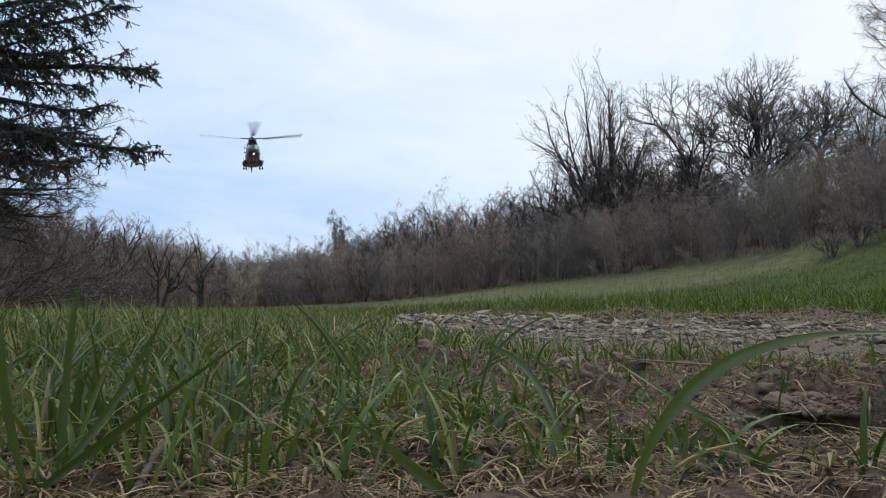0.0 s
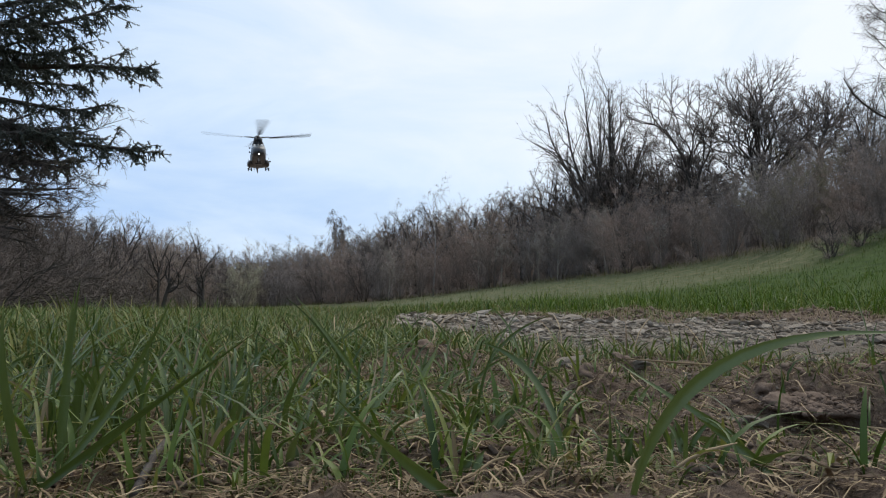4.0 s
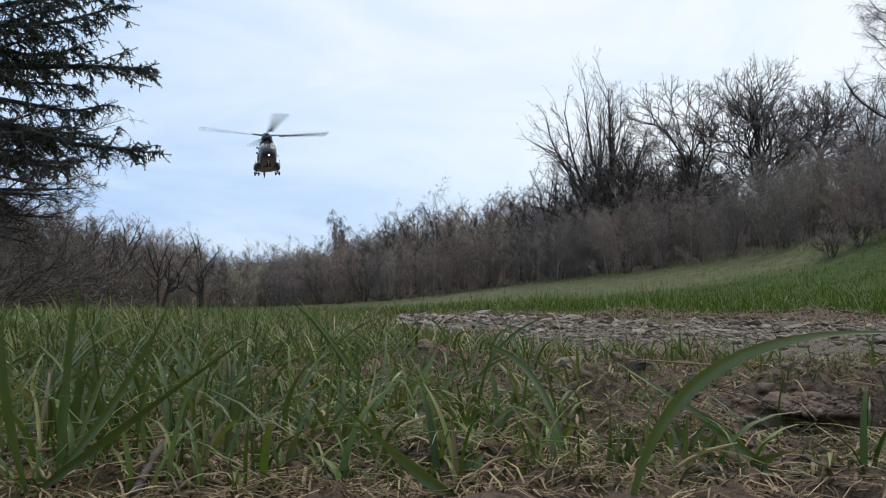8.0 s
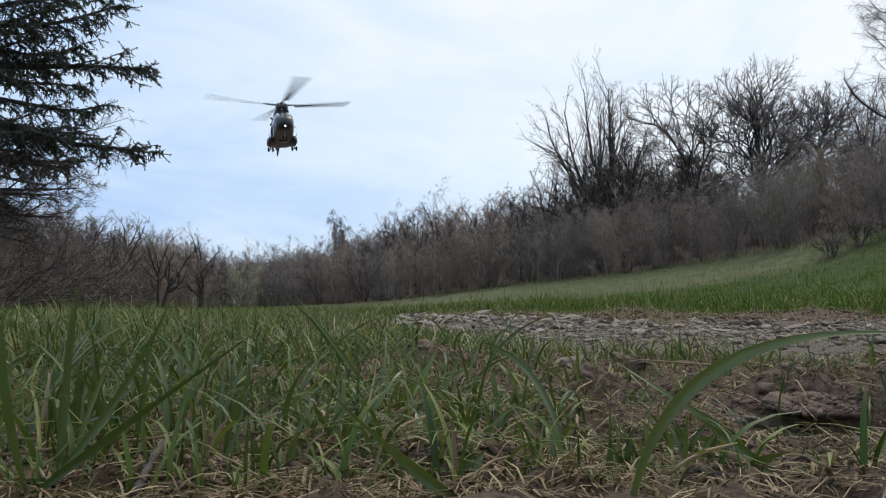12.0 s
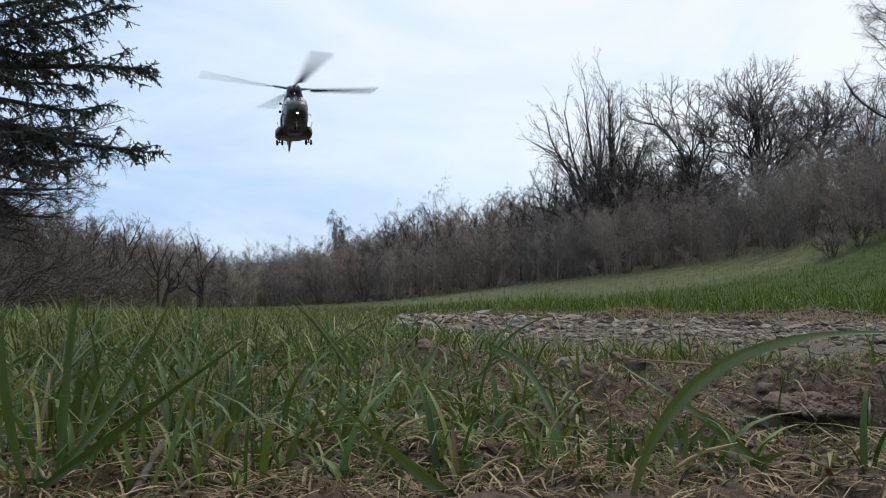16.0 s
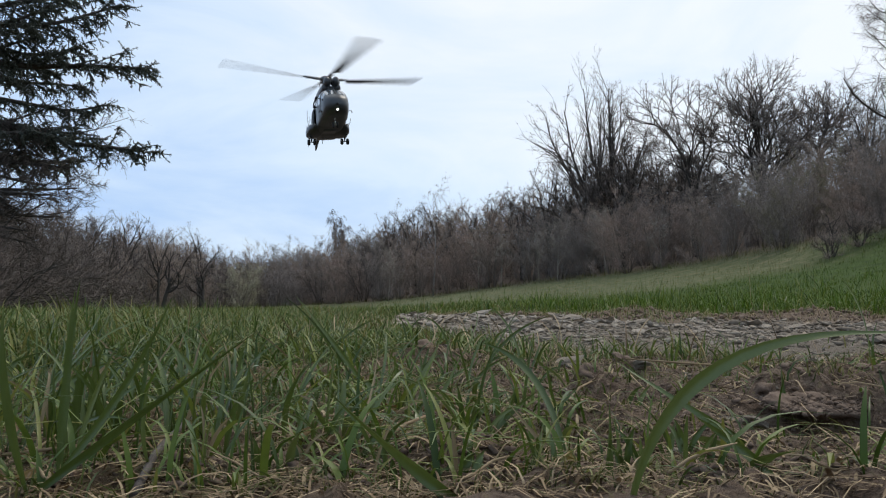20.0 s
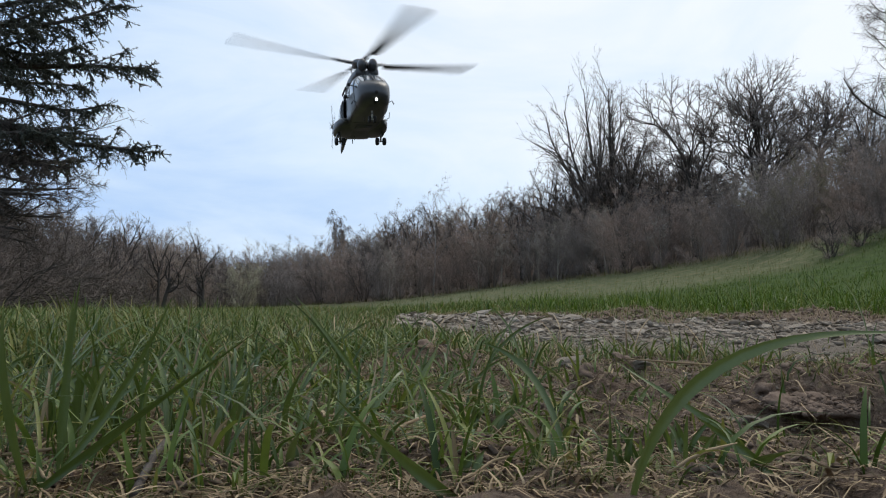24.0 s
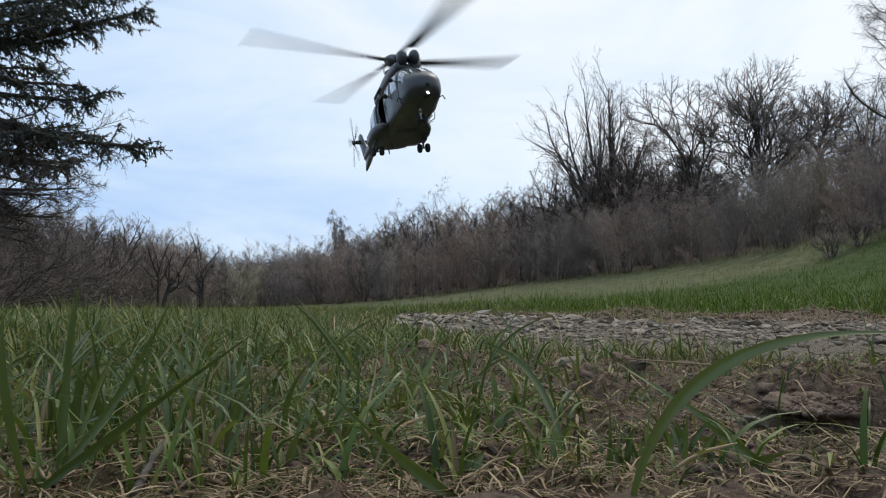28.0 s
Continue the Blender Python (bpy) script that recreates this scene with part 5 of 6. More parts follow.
    n = len(x)
    stuff("slope_grass", blades("slope_grass", x, y, (0.04 + 0.2 * rng.random(n) ** 2) , rng.uniform(0.006, 0.014, n), rng.uniform(0.1, 0.8, n), rng, 2), MEADOW, "short pale green meadow on the hillside")
    # dry rough grass along the foot of the thicket
    y = rng.uniform(22, 84, 5000)
    x = right_wood(y) + rng.normal(-0.5, 0.5, 5000)
    stuff("rough_grass", blades("rough_grass", x, y, rng.uniform(0.1, 0.4, 5000), rng.uniform(0.006, 0.012, 5000), rng.uniform(0.2, 1.1, 5000), rng, 3), MEADOW, "dry tufted grass at the thicket's foot")
    # dead straw lying on the soil
    x, y = scatter(rng, 44000, -1.3, 1.3, 0.39, 2.2, lambda a, b: (1 - on_path(a, b)) * (0.35 + 0.65 * (ripple(a, b, 0.2, 41) * 0.5 + 0.5)), 1.6)
    n = len(x)
    stuff("dead_straw", blades("dead_straw", x, y, 0.004 + 0.021 * rng.random(n) ** 1.7, 0.0006 + 0.0014 * rng.random(n) ** 1.7, rng.uniform(0.8, 3.2, n), rng, 3), STRAW, "matted dead straw on the soil")
    x, y = scatter(rng, 11000, -1.3, 1.3, 0.41, 2.0, lambda a, b: (1 - on_path(a, b)) * np.clip(0.4 + 0.8 * ripple(a, b, 0.13, 45), 0.05, 1), 1.5)
    n = len(x)
    stuff("dead_blades", blades("dead_blades", x, y, 0.008 + 0.02 * rng.random(n) ** 1.6, 0.0014 + 0.0024 * rng.random(n) ** 1.5, rng.uniform(0.9, 3.0, n), rng, 5, 0.3), STRAW, "flattened dead grass blades matted on the soil")
    x, y = scatter(rng, 2600, -3, 3, 1.3, 6, lambda a, b: 0.5 * (1 - on_path(a, b)), 1.3)
    n = len(x)
    stuff("dry_stalks", blades("dry_stalks", x, y, rng.uniform(0.05, 0.12, n), rng.uniform(0.0015, 0.003, n), rng.uniform(0.3, 1.4, n), rng, 4), STRAW, "thin dry stalks among the turf")
    x, y = scatter(rng, 2600, -2, 5, 1.2, 8, lambda a, b: on_path(a, b) * np.clip(0.1 + 0.8 * ripple(a, b, 0.4, 43), 0.02, 1), 1.3)
    n = len(x)
    stuff("sparse_grass", blades("sparse_grass", x, y, rng.uniform(0.015, 0.05, n), rng.uniform(0.0018, 0.0035, n), rng.uniform(0.2, 1.2, n), rng, 4), TURF, "sparse grass growing between the gravel")
    # pale rank grass where the turf meets the left-hand brambles
    x, y = rng.uniform(-2.0, -0.75, 170), rng.uniform(1.9, 3.6, 170)
    stuff("rank_grass", blades("rank_grass", x, y, rng.uniform(0.07, 0.2, 170), rng.uniform(0.003, 0.0065, 170), rng.uniform(0.2, 1.5, 170), rng, 6), MOSSY, "pale rank grass standing above the turf")
    # dead grass and new shoots on the churned rim of the track
    x = rng.uniform(-0.1, 3.8, 5200)
    y = far_edge(x) - 0.45 * rim_width(x) + 0.33 * rim_width(x) * rng.normal(size=5200)
    stuff("rim_straw", blades("rim_straw", x, y, rng.uniform(0.012, 0.05, 5200), rng.uniform(0.0016, 0.0036, 5200), rng.uniform(0.5, 2.4, 5200), rng, 4), STRAW, "dead trampled grass on the churned rim of the track")
    x = rng.uniform(-0.1, 3.8, 2600)
    y = far_edge(x) - 0.1 * rim_width(x) + 0.33 * rim_width(x) * rng.normal(size=2600)
    stuff("rim_grass", blades("rim_grass", x, y, rng.uniform(0.015, 0.07, 2600), rng.uniform(0.002, 0.004, 2600), rng.uniform(0.2, 1.4, 2600), rng, 4), TURF, "green shoots on the churned rim of the track")
    # a few tall dry stems on the bank
    x, y = np.array([2.35, 2.45, 2.62, 3.1, 1.9]), np.array([6.5, 6.7, 6.2, 7.0, 7.4])
    stuff("dry_stems", blades("dry_stems", x, y, np.array([0.55, 0.5, 0.45, 0.4, 0.35]), np.full(5, 0.006), np.array([0.1, 0.15, 0.25, 0.3, 0.2]), rng, 5), STRAW, "tall dry stems standing in the green verge")


build_grass()

BROAD = [  # root, bend and tip of single broad blades near the lens, width, withered
    ((0.083, 0.385, -0.012), (0.100, 0.385, 0.088), (0.215, 0.385, 0.078), 0.0095, 0), ((0.203, 0.55, -0.014), (0.163, 0.55, 0.022), (0.122, 0.6, 0.052), 0.0060, 0),
    ((0.072, 0.5, -0.02), (0.062, 0.5, 0.060), (0.023, 0.52, 0.069), 0.0078, 0), ((-0.205, 0.42, -0.004), (-0.145, 0.42, 0.041), (-0.0912, 0.42, 0.0786), 0.0066, 0),
    ((-0.203, 0.43, -0.004), (-0.160, 0.43, 0.040), (-0.1368, 0.43, 0.0949), 0.0056, 0), ((-0.200, 0.42, -0.006), (-0.209, 0.4, 0.052), (-0.206, 0.4, 0.091), 0.0062, 0),
    ((-0.217, 0.5, -0.004), (-0.222, 0.5, 0.055), (-0.216, 0.5, 0.1), 0.0058, 0), ((0.012, 0.40, -0.012), (-0.022, 0.40, 0.020), (-0.057, 0.40, 0.055), 0.0098, 0),
    ((-0.043, 0.62, -0.003), (-0.018, 0.6, 0.040), (0.042, 0.6, 0.026), 0.0036, 1), ((0.075, 0.5, -0.018), (0.055, 0.5, 0.012), (0.039, 0.5, 0.034), 0.0060, 1),
    ((0.446, 0.9, -0.004), (0.457, 0.9, 0.081), (0.419, 0.9, 0.124), 0.0075, 0), ((0.046, 0.66, -0.012), (0.049, 0.66, 0.005), (0.058, 0.66, 0.029), 0.0075, 0),
    ((-0.176, 0.5, -0.006), (-0.145, 0.47, 0.012), (-0.117, 0.42, -0.006), 0.0070, 0), ((0.154, 0.55, -0.012), (0.164, 0.53, 0.012), (0.188, 0.55, -0.003), 0.0125, 0),
    ((0.344, 0.9, -0.004), (0.398, 0.9, 0.018), (0.443, 0.9, 0.039), 0.0095, 0), ((0.227, 0.52, -0.006), (0.229, 0.48, 0.010), (0.233, 0.44, -0.011), 0.0050, 0),
    ((0.112, 1.2, 0.0), (0.104, 1.2, 0.062), (0.069, 1.2, 0.09), 0.0075, 0), ((-0.265, 0.8, 0.0), (-0.250, 0.8, 0.05), (-0.316, 0.8, 0.071), 0.0048, 0),
    ((-0.086, 0.7, -0.004), (-0.075, 0.7, 0.041), (-0.104, 0.7, 0.074), 0.0040, 0), ((0.20, 0.56, -0.012), (0.19, 0.55, 0.008), (0.175, 0.54, 0.016), 0.0060, 0),
    ((-0.15, 0.62, -0.004), (-0.146, 0.62, 0.02), (-0.139, 0.62, 0.052), 0.0062, 0), ((-0.115, 0.58, -0.004), (-0.11, 0.58, 0.03), (-0.09, 0.6, 0.055), 0.0052, 0),
    ((0.184, 0.46, -0.004), (0.160, 0.46, 0.016), (0.135, 0.46, 0.032), 0.0085, 0), ((0.157, 0.45, -0.002), (0.165, 0.45, 0.014), (0.186, 0.45, 0.0155), 0.0130, 0),
    ((-0.2, 0.45, -0.004), (-0.199, 0.45, 0.055), (-0.192, 0.45, 0.1034), 0.0065, 0), ((-0.195, 0.45, -0.004), (-0.188, 0.45, 0.035), (-0.1727, 0.45, 0.0676), 0.0050, 0),
    ((-0.205, 0.47, -0.004), (-0.214, 0.47, 0.03), (-0.2132, 0.47, 0.0572), 0.0045, 0), ((-0.178, 0.5, -0.004), (-0.176, 0.5, 0.035), (-0.171, 0.5, 0.075), 0.0050, 0),
    ((-0.118, 0.55, -0.004), (-0.122, 0.55, 0.03), (-0.125, 0.55, 0.055), 0.0042, 0), ((-0.075, 0.55, -0.004), (-0.074, 0.55, 0.03), (-0.0686, 0.55, 0.0659), 0.0040, 0),
    ((0.0855, 0.45, -0.012), (0.088, 0.45, 0.015), (0.087, 0.45, 0.040), 0.0065, 0), ((0.1035, 0.45, -0.012), (0.104, 0.45, 0.008), (0.1028, 0.45, 0.0235), 0.0050, 0),
    ((0.015, 0.45, -0.012), (0.017, 0.45, 0.003), (0.0152, 0.45, 0.015), 0.0060, 0), ((0.037, 0.6, -0.012), (0.046, 0.6, 0.012), (0.0525, 0.6, 0.044), 0.0062, 0),
    ((0.277, 0.7, -0.012), (0.279, 0.7, 0.012), (0.2755, 0.7, 0.046), 0.0055, 0), ((0.262, 0.5, -0.024), (0.236, 0.5, -0.004), (0.216, 0.5, 0.003), 0.0062, 0),
    ((0.253, 0.5, -0.024), (0.2545, 0.5, -0.008), (0.2525, 0.5, 0.003), 0.0048, 0), ((0.125, 0.5, -0.012), (0.118, 0.5, 0.004), (0.106, 0.5, 0.010), 0.0058, 0),
    ((-0.15, 0.46, -0.012), (-0.165, 0.46, 0.012), (-0.158, 0.46, 0.047), 0.0050, 0), ((-0.075, 0.48, -0.012), (-0.083, 0.48, 0.012), (-0.090, 0.5, 0.026), 0.0060, 1),
    ((0.47, 0.93, -0.004), (0.462, 0.93, 0.05), (0.478, 0.94, 0.075), 0.0040, 0), ((0.46, 0.92, -0.004), (0.47, 0.92, 0.04), (0.452, 0.92, 0.065), 0.0040, 0),
]


def broad_blade(a, b, c, width, dry, parent):
    a, b, c = Vector(a), Vector(b), Vector(c)
    g, n = Geo(), 14
    rows = []
    for i in range(n + 1):
        t = i / n
        p = a * (1 - t) ** 2 + b * 2 * t * (1 - t) + c * t * t
        d = (b - a) * (1 - t) + (c - b) * t
        side = d.cross(Vector((0, 1, 0.25))).normalized()
        w = width * (0.28 if dry else 0.40) * min(1.0, 0.5 + 1.3 * t) * (1 - t ** 1.9) + 0.0002
        lift = Vector((0, 1, 0.2)).normalized() * w * 0.45
        side.rotate(Matrix.Rotation(0.9 * math.sin(2.5 * t + width * 900), 3, d.normalized()))
        rows.append([tuple(p - side * w), tuple(p - side * w * 0.5 + lift * 0.6), tuple(p + lift), tuple(p + side * w * 0.5 + lift * 0.6), tuple(p + side * w)])
    g.loft(rows, closed=False, cap=False)
    return part("blade", g, DRY_BLADE if dry else BLADE, parent, "withered brown blade" if dry else "")


def build_broad_grass():
    groups = {}
    rng = random.Random(17)
    more = []
    for k in range(250):
        x, y = rng.uniform(-0.95, 0.12), 0.5 + 1.5 * rng.random() ** 1.2
        x *= min(1, 0.25 + 0.6 * y)
        if k > 215:
            x, y = rng.uniform(0.1, 0.62), rng.uniform(0.72, 1.25)
        for _ in range(rng.randrange(2, 5)):
            a, h = rng.uniform(0, 2 * math.pi), rng.uniform(0.022, 0.07) * (0.62 if k > 215 else 1)
            if k % 4 == 0 and k < 215:
                h *= 1.45
            lean = rng.uniform(0.15, 1.25) * h
            kink = rng.uniform(0.25, 0.7)
            q = (x + rng.uniform(-0.015, 0.015), y + rng.uniform(-0.015, 0.015))
            more.append(((*q, 0), (q[0] + kink * lean * math.cos(a), q[1] + kink * lean * math.sin(a), rng.uniform(0.5, 0.8) * h), (q[0] + lean * math.cos(a + 0.4), q[1] + lean * math.sin(a + 0.4), h * rng.uniform(0.45, 1.05)), rng.uniform(0.0024, 0.0058), int(rng.random() < 0.12)))
    # stout tufts close to the lens: strip of ground, number, tallest blade, widest blade
    for x0, x1, y0, y1, count, high, broad in ((-0.27, -0.14, 0.46, 0.64, 15, 0.085, 0.0068), (-0.13, 0.05, 0.45, 0.62, 9, 0.042, 0.0068), (0.0, 0.15, 0.43, 0.56, 8, 0.034, 0.0062), (-0.42, -0.2, 0.66, 1.0, 16, 0.085, 0.0066)):
        for k in range(count):
            x, y = rng.uniform(x0, x1), rng.uniform(y0, y1)
            for _ in range(rng.randrange(3, 6)):
                a, h = rng.uniform(0, 2 * math.pi), high * rng.uniform(0.4, 1.0)
                lean = rng.uniform(0.1, 0.9) * h
                q = (x + rng.uniform(-0.008, 0.008), y + rng.uniform(-0.008, 0.008))
                more.append(((*q, 0), (q[0] + 0.35 * lean * math.cos(a), q[1] + 0.35 * lean * math.sin(a), 0.65 * h), (q[0] + lean * math.cos(a + 0.4), q[1] + lean * math.sin(a + 0.4), h * rng.uniform(0.6, 1.05)), broad * rng.uniform(0.45, 1.0), int(rng.random() < 0.15)))
    for a, b, c, w, dry in BROAD + more:
        key = min(groups, key=lambda q: (q[0] - a[0]) ** 2 + (q[1] - a[1]) ** 2) if groups else None
        if key is None or (key[0] - a[0]) ** 2 + (key[1] - a[1]) ** 2 > 0.075 ** 2:
            key = (a[0], a[1])
            tuft = new("grass_tuft")
            tuft.location = (a[0], a[1], level(a[0], a[1]))
            tagged(tuft, "tuft of broad green grass blades rooted in soil", "grass", "broad grass tufts")
            groups[key] = tuft
        tuft = groups[key]
        off = Vector((key[0], key[1], level(*key)))
        q = Vector(a)
        q.z = level(a[0], a[1]) - 0.006
        broad_blade(q - off, Vector(b) - off, Vector(c) - off, w, dry, tuft)


build_broad_grass()


# ---------------------------------------------------------------- stones, clods, twigs
def lump(seed, subdivisions, squash, jitter):
    bm = bmesh.new()
    bmesh.ops.create_icosphere(bm, subdivisions=subdivisions, radius=1)
    rng = random.Random(seed)
    off = Vector((rng.uniform(0, 50), rng.uniform(0, 50), rng.uniform(0, 50)))
    s = (rng.uniform(0.8, 1.25), rng.uniform(0.7, 1.0), squash * rng.uniform(0.8, 1.2))
    for v in bm.verts:
        k = 1 + jitter * noise.noise(v.co * 1.1 + off) + 0.5 * jitter * noise.noise(v.co * 2.7 + off)
        v.co = Vector((v.co.x * s[0], v.co.y * s[1], v.co.z * s[2])) * k
    me = bpy.data.meshes.new("stone")
    bm.to_mesh(me)
    bm.free()
    return me


def joined_lumps(name, shapes, x, y, size, rng, sink=0.35, z=None):
    V, F, off = [], [], 0
    z = ground(x, y) if z is None else z
    data = []
    for me in shapes:
        v = np.array([tuple(q.co) for q in me.vertices])
        f = np.array([tuple(p.vertices) for p in me.polygons])
        data.append((v, f))
    for i in range(len(x)):
        v, f = data[rng.integers(len(data))]
        a = rng.uniform(0, 2 * np.pi)
        c, s = np.cos(a), np.sin(a)
        w = v * size[i]
        p, q = rng.normal(0, 0.22, 2)
        w = np.column_stack([w[:, 0], w[:, 1], w[:, 2] + p * w[:, 0] + q * w[:, 1]])
        w = np.column_stack([w[:, 0] * c - w[:, 1] * s + x[i], w[:, 0] * s + w[:, 1] * c + y[i], w[:, 2] + z[i] + size[i] * (0.45 - sink)])
        V.append(w)
        F.append(f + off)
        off += len(v)
    return mesh_from(name, np.concatenate(V), np.concatenate(F), smooth=False)


def build_stones():
    rng = np.random.default_rng(3)
    flat = [lump(k, 1, 0.5, 1.1) for k in range(9)]
    # fine gravel of the track, one mesh
    x, y = scatter(rng, 34000, -2, 6, 1.1, 8.5, lambda a, b: on_path(a, b) * np.clip(0.2 + 0.8 * ease(b, 1.6, 3.0) + 0.5 * ripple(a, b, 0.2, 93), 0.05, 1), 1.4)
    bed = part("gravel_track", joined_lumps("gravel_track", flat, x, y, (0.0025 + 0.0105 * rng.random(len(x)) ** 2.2) * np.clip(0.2 + 0.24 * y, 0.4, 1.2), rng, 0.3), PEBBLES)
    x, y = scatter(rng, 11000, -7, 9, 0.8, 12, on_path, 1.2, 20)
    tagged(part("loose_gravel", joined_lumps("loose_gravel", flat, x, y, 0.004 + 0.014 * rng.random(len(x)) ** 2, rng, 0.3), PEBBLES), "loose pale gravel along the track", "gravel", kind="stuff")
    tagged(bed, "pale limestone gravel track crossing the turf", "track", kind="structure")
    x, y = scatter(rng, 5200, -2, 6, 1.2, 8.5, lambda a, b: on_path(a, b) * (0.1 + 0.9 * ease(b, 1.7, 3.0)) * (b < far_edge(a) - rim_width(a) + 0.1), 1.3)
    tagged(part("coarse_gravel", joined_lumps("coarse_gravel", [lump(140 + k, 1, 0.36, 1.2) for k in range(8)], x, y, (0.005 + 0.024 * rng.random(len(x)) ** 2.2) * np.clip(0.1 + 0.26 * y, 0, 1.25), rng, 0.35), PEBBLES), "coarse flat stones bedded in the gravel track", "gravel", kind="stuff")
    x, y = rng.uniform(-1.7, 0.9, 1500), rng.uniform(3.6, 8.6, 1500)
    keep = rng.random(1500) < on_path(x, y)
    x, y = x[keep], y[keep]
    tagged(part("coarse_gravel", joined_lumps("coarse_gravel", [lump(160 + k, 1, 0.36, 1.2) for k in range(8)], x, y, 0.008 + 0.03 * rng.random(len(x)) ** 2, rng, 0.35), STONE), "pale broken stones where the track thins out", "gravel", kind="stuff")
    # single stones
    fine = [lump(20 + k, 2, 0.4, 1.3) for k in range(8)]
    for me in fine:
        me.materials.append(STONE)
    x, y = scatter(rng, 1000, -2, 5, 1.25, 6.0, lambda a, b: on_path(a, b) * (0.12 + 0.8 * ease(b, 1.8, 3.2)) * (b < far_edge(a) - rim_width(a)), 1.1)
    for i in range(min(300, len(x))):
        st = part("stone", fine[i % 8], STONE, bed)
        s = float(0.0105 * min(5.0, y[i]) * rng.uniform(0.3, 1.0) ** 1.4)
        st.matrix_basis = pose(x[i], y[i], level(x[i], y[i]) + 0.18 * s, rng.uniform(-14, 14), rng.uniform(-14, 14), rng.uniform(0, 360)) @ Matrix.Diagonal((s, s, 0.7 * s, 1))
    # pebbles on the bare soil in front
    for k, (px, py, s) in enumerate(((0.2285, 0.672, 0.0065), (0.2435, 0.676, 0.0105), (0.235, 1.02, 0.012), (0.175, 1.2, 0.018), (0.12, 0.80, 0.005), (0.33, 0.9, 0.006), (0.10, 0.92, 0.006), (0.42, 1.05, 0.012), (0.52, 1.2, 0.014), (-0.10, 0.66, 0.004), (0.27, 0.95, 0.006))):
        st = tagged(part("pebble", fine[(k * 3) % 8], STONE), "pale angular pebble lying on bare soil", "stone", "pebbles on the soil")
        st.matrix_basis = pose(px, py, level(px, py) + 0.35 * s, 10, 8, 67 * k) @ Matrix.Diagonal((s, s, s, 1))
    x, y = scatter(rng, 500, -0.4, 1.2, 0.5, 1.5, lambda a, b: bare(a, b) * (1 - on_path(a, b)), 1.2)
    tagged(part("stone_chips", joined_lumps("stone_chips", flat, x, y, 0.0012 + 0.004 * rng.random(len(x)) ** 3, rng), PEBBLES), "small pale stone chips on the worn soil", "gravel", kind="stuff")
    # crumbled soil
    rough = [lump(50 + k, 1, 0.6, 1.25) for k in range(12)]
    x, y = scatter(rng, 30000, -0.9, 1.2, 0.42, 1.6, lambda a, b: (0.15 + bare(a, b)) * np.clip(0.65 + 0.9 * ripple(a, b, 0.06, 91), 0.35, 1) * (1 - on_path(a, b)), 1.4)
    tagged(part("soil_crumbs", joined_lumps("soil_crumbs", rough, x, y, 0.0007 + 0.0036 * rng.random(len(x)) ** 2.6, rng, 0.3), SOIL), "dark crumbs of soil on the worn ground", "soil", kind="stuff")
    x, y = rng.uniform(0.2, 3.6, 2200), rng.normal(0, 0.3, 2200)
    y = far_edge(x) - 0.5 * rim_width(x) + y * rim_width(x)
    tagged(part("soil_rim", joined_lumps("soil_rim", rough, x, y, 0.002 + 0.022 * rng.random(2200) ** 3, rng), SOIL), "turned-up dark soil along the far edge of the track", "soil", kind="stuff")
    clods = [lump(70 + k, 3, 0.8, 0.9) for k in range(4)]
    for me in clods:
        me.materials.append(SOIL)
        me.shade_smooth()
    for k, (px, py, s) in enumerate(((0.150, 0.87, 0.026), (0.175, 0.885, 0.018), (0.10, 0.93, 0.02), (0.33, 0.80, 0.02), (0.385, 0.79, 0.024), (0.27, 0.72, 0.013), (0.345, 0.67, 0.013), (0.05, 0.98, 0.016), (0.23, 1.07, 0.02), (-0.03, 1.25, 0.024), (0.02, 1.3, 0.02), (0.42, 0.86, 0.02))):
        c = tagged(part("soil_clod", clods[k % 4], SOIL), "rough dark clod of earth on worn turf", "soil", "clods of earth")
        c.matrix_basis = pose(px, py, level(px, py) - 0.1 * s, 12 * (k % 3), 10, 50 * k) @ Matrix.Diagonal((0.75 * s, 0.75 * s, 0.5 * s, 1))

    # lip of earth over a burrow, with crumbs on it
    bm = bmesh.new()
    bmesh.ops.create_icosphere(bm, subdivisions=5, radius=1)
    for v in bm.verts:
        way = v.co.copy()
        p = Vector((way.x * 0.042, way.y * 0.03, way.z * 0.0055))
        v.co = p + way * (0.007 * noise.noise(p * 40) + 0.005 * noise.noise(p * 95) + 0.0026 * noise.noise(p * 210) + 0.0014 * noise.noise(p * 520))
    me = bpy.data.meshes.new("burrow_lip")
    bm.to_mesh(me)
    bm.free()
    me.shade_smooth()
    lip = tagged(part("burrow_lip", me, SOIL), "overhanging lip of dark crumbly earth above a burrow", "soil")
    lip.matrix_basis = pose(0.298, 0.688, 0.0125, 8, 3, 12)
    n = 900
    way = rng.normal(size=(n, 3))
    way[:, 2] = np.abs(way[:, 2]) - 0.1
    way[:, 1] -= 0.25
    way /= np.linalg.norm(way, axis=1)[:, None]
    x, y, z = 0.298 + 0.044 * way[:, 0], 0.688 + 0.031 * way[:, 1] + 0.008 * way[:, 0], 0.0125 + 0.0058 * way[:, 2] + 0.0042 * way[:, 1]
    tagged(part("soil_heap", joined_lumps("soil_heap", rough, x, y, 0.0005 + 0.0024 * rng.random(n) ** 3, rng, z=z), SOIL), "crumbled dark soil heaped above a burrow", "soil", kind="stuff")


build_stones()


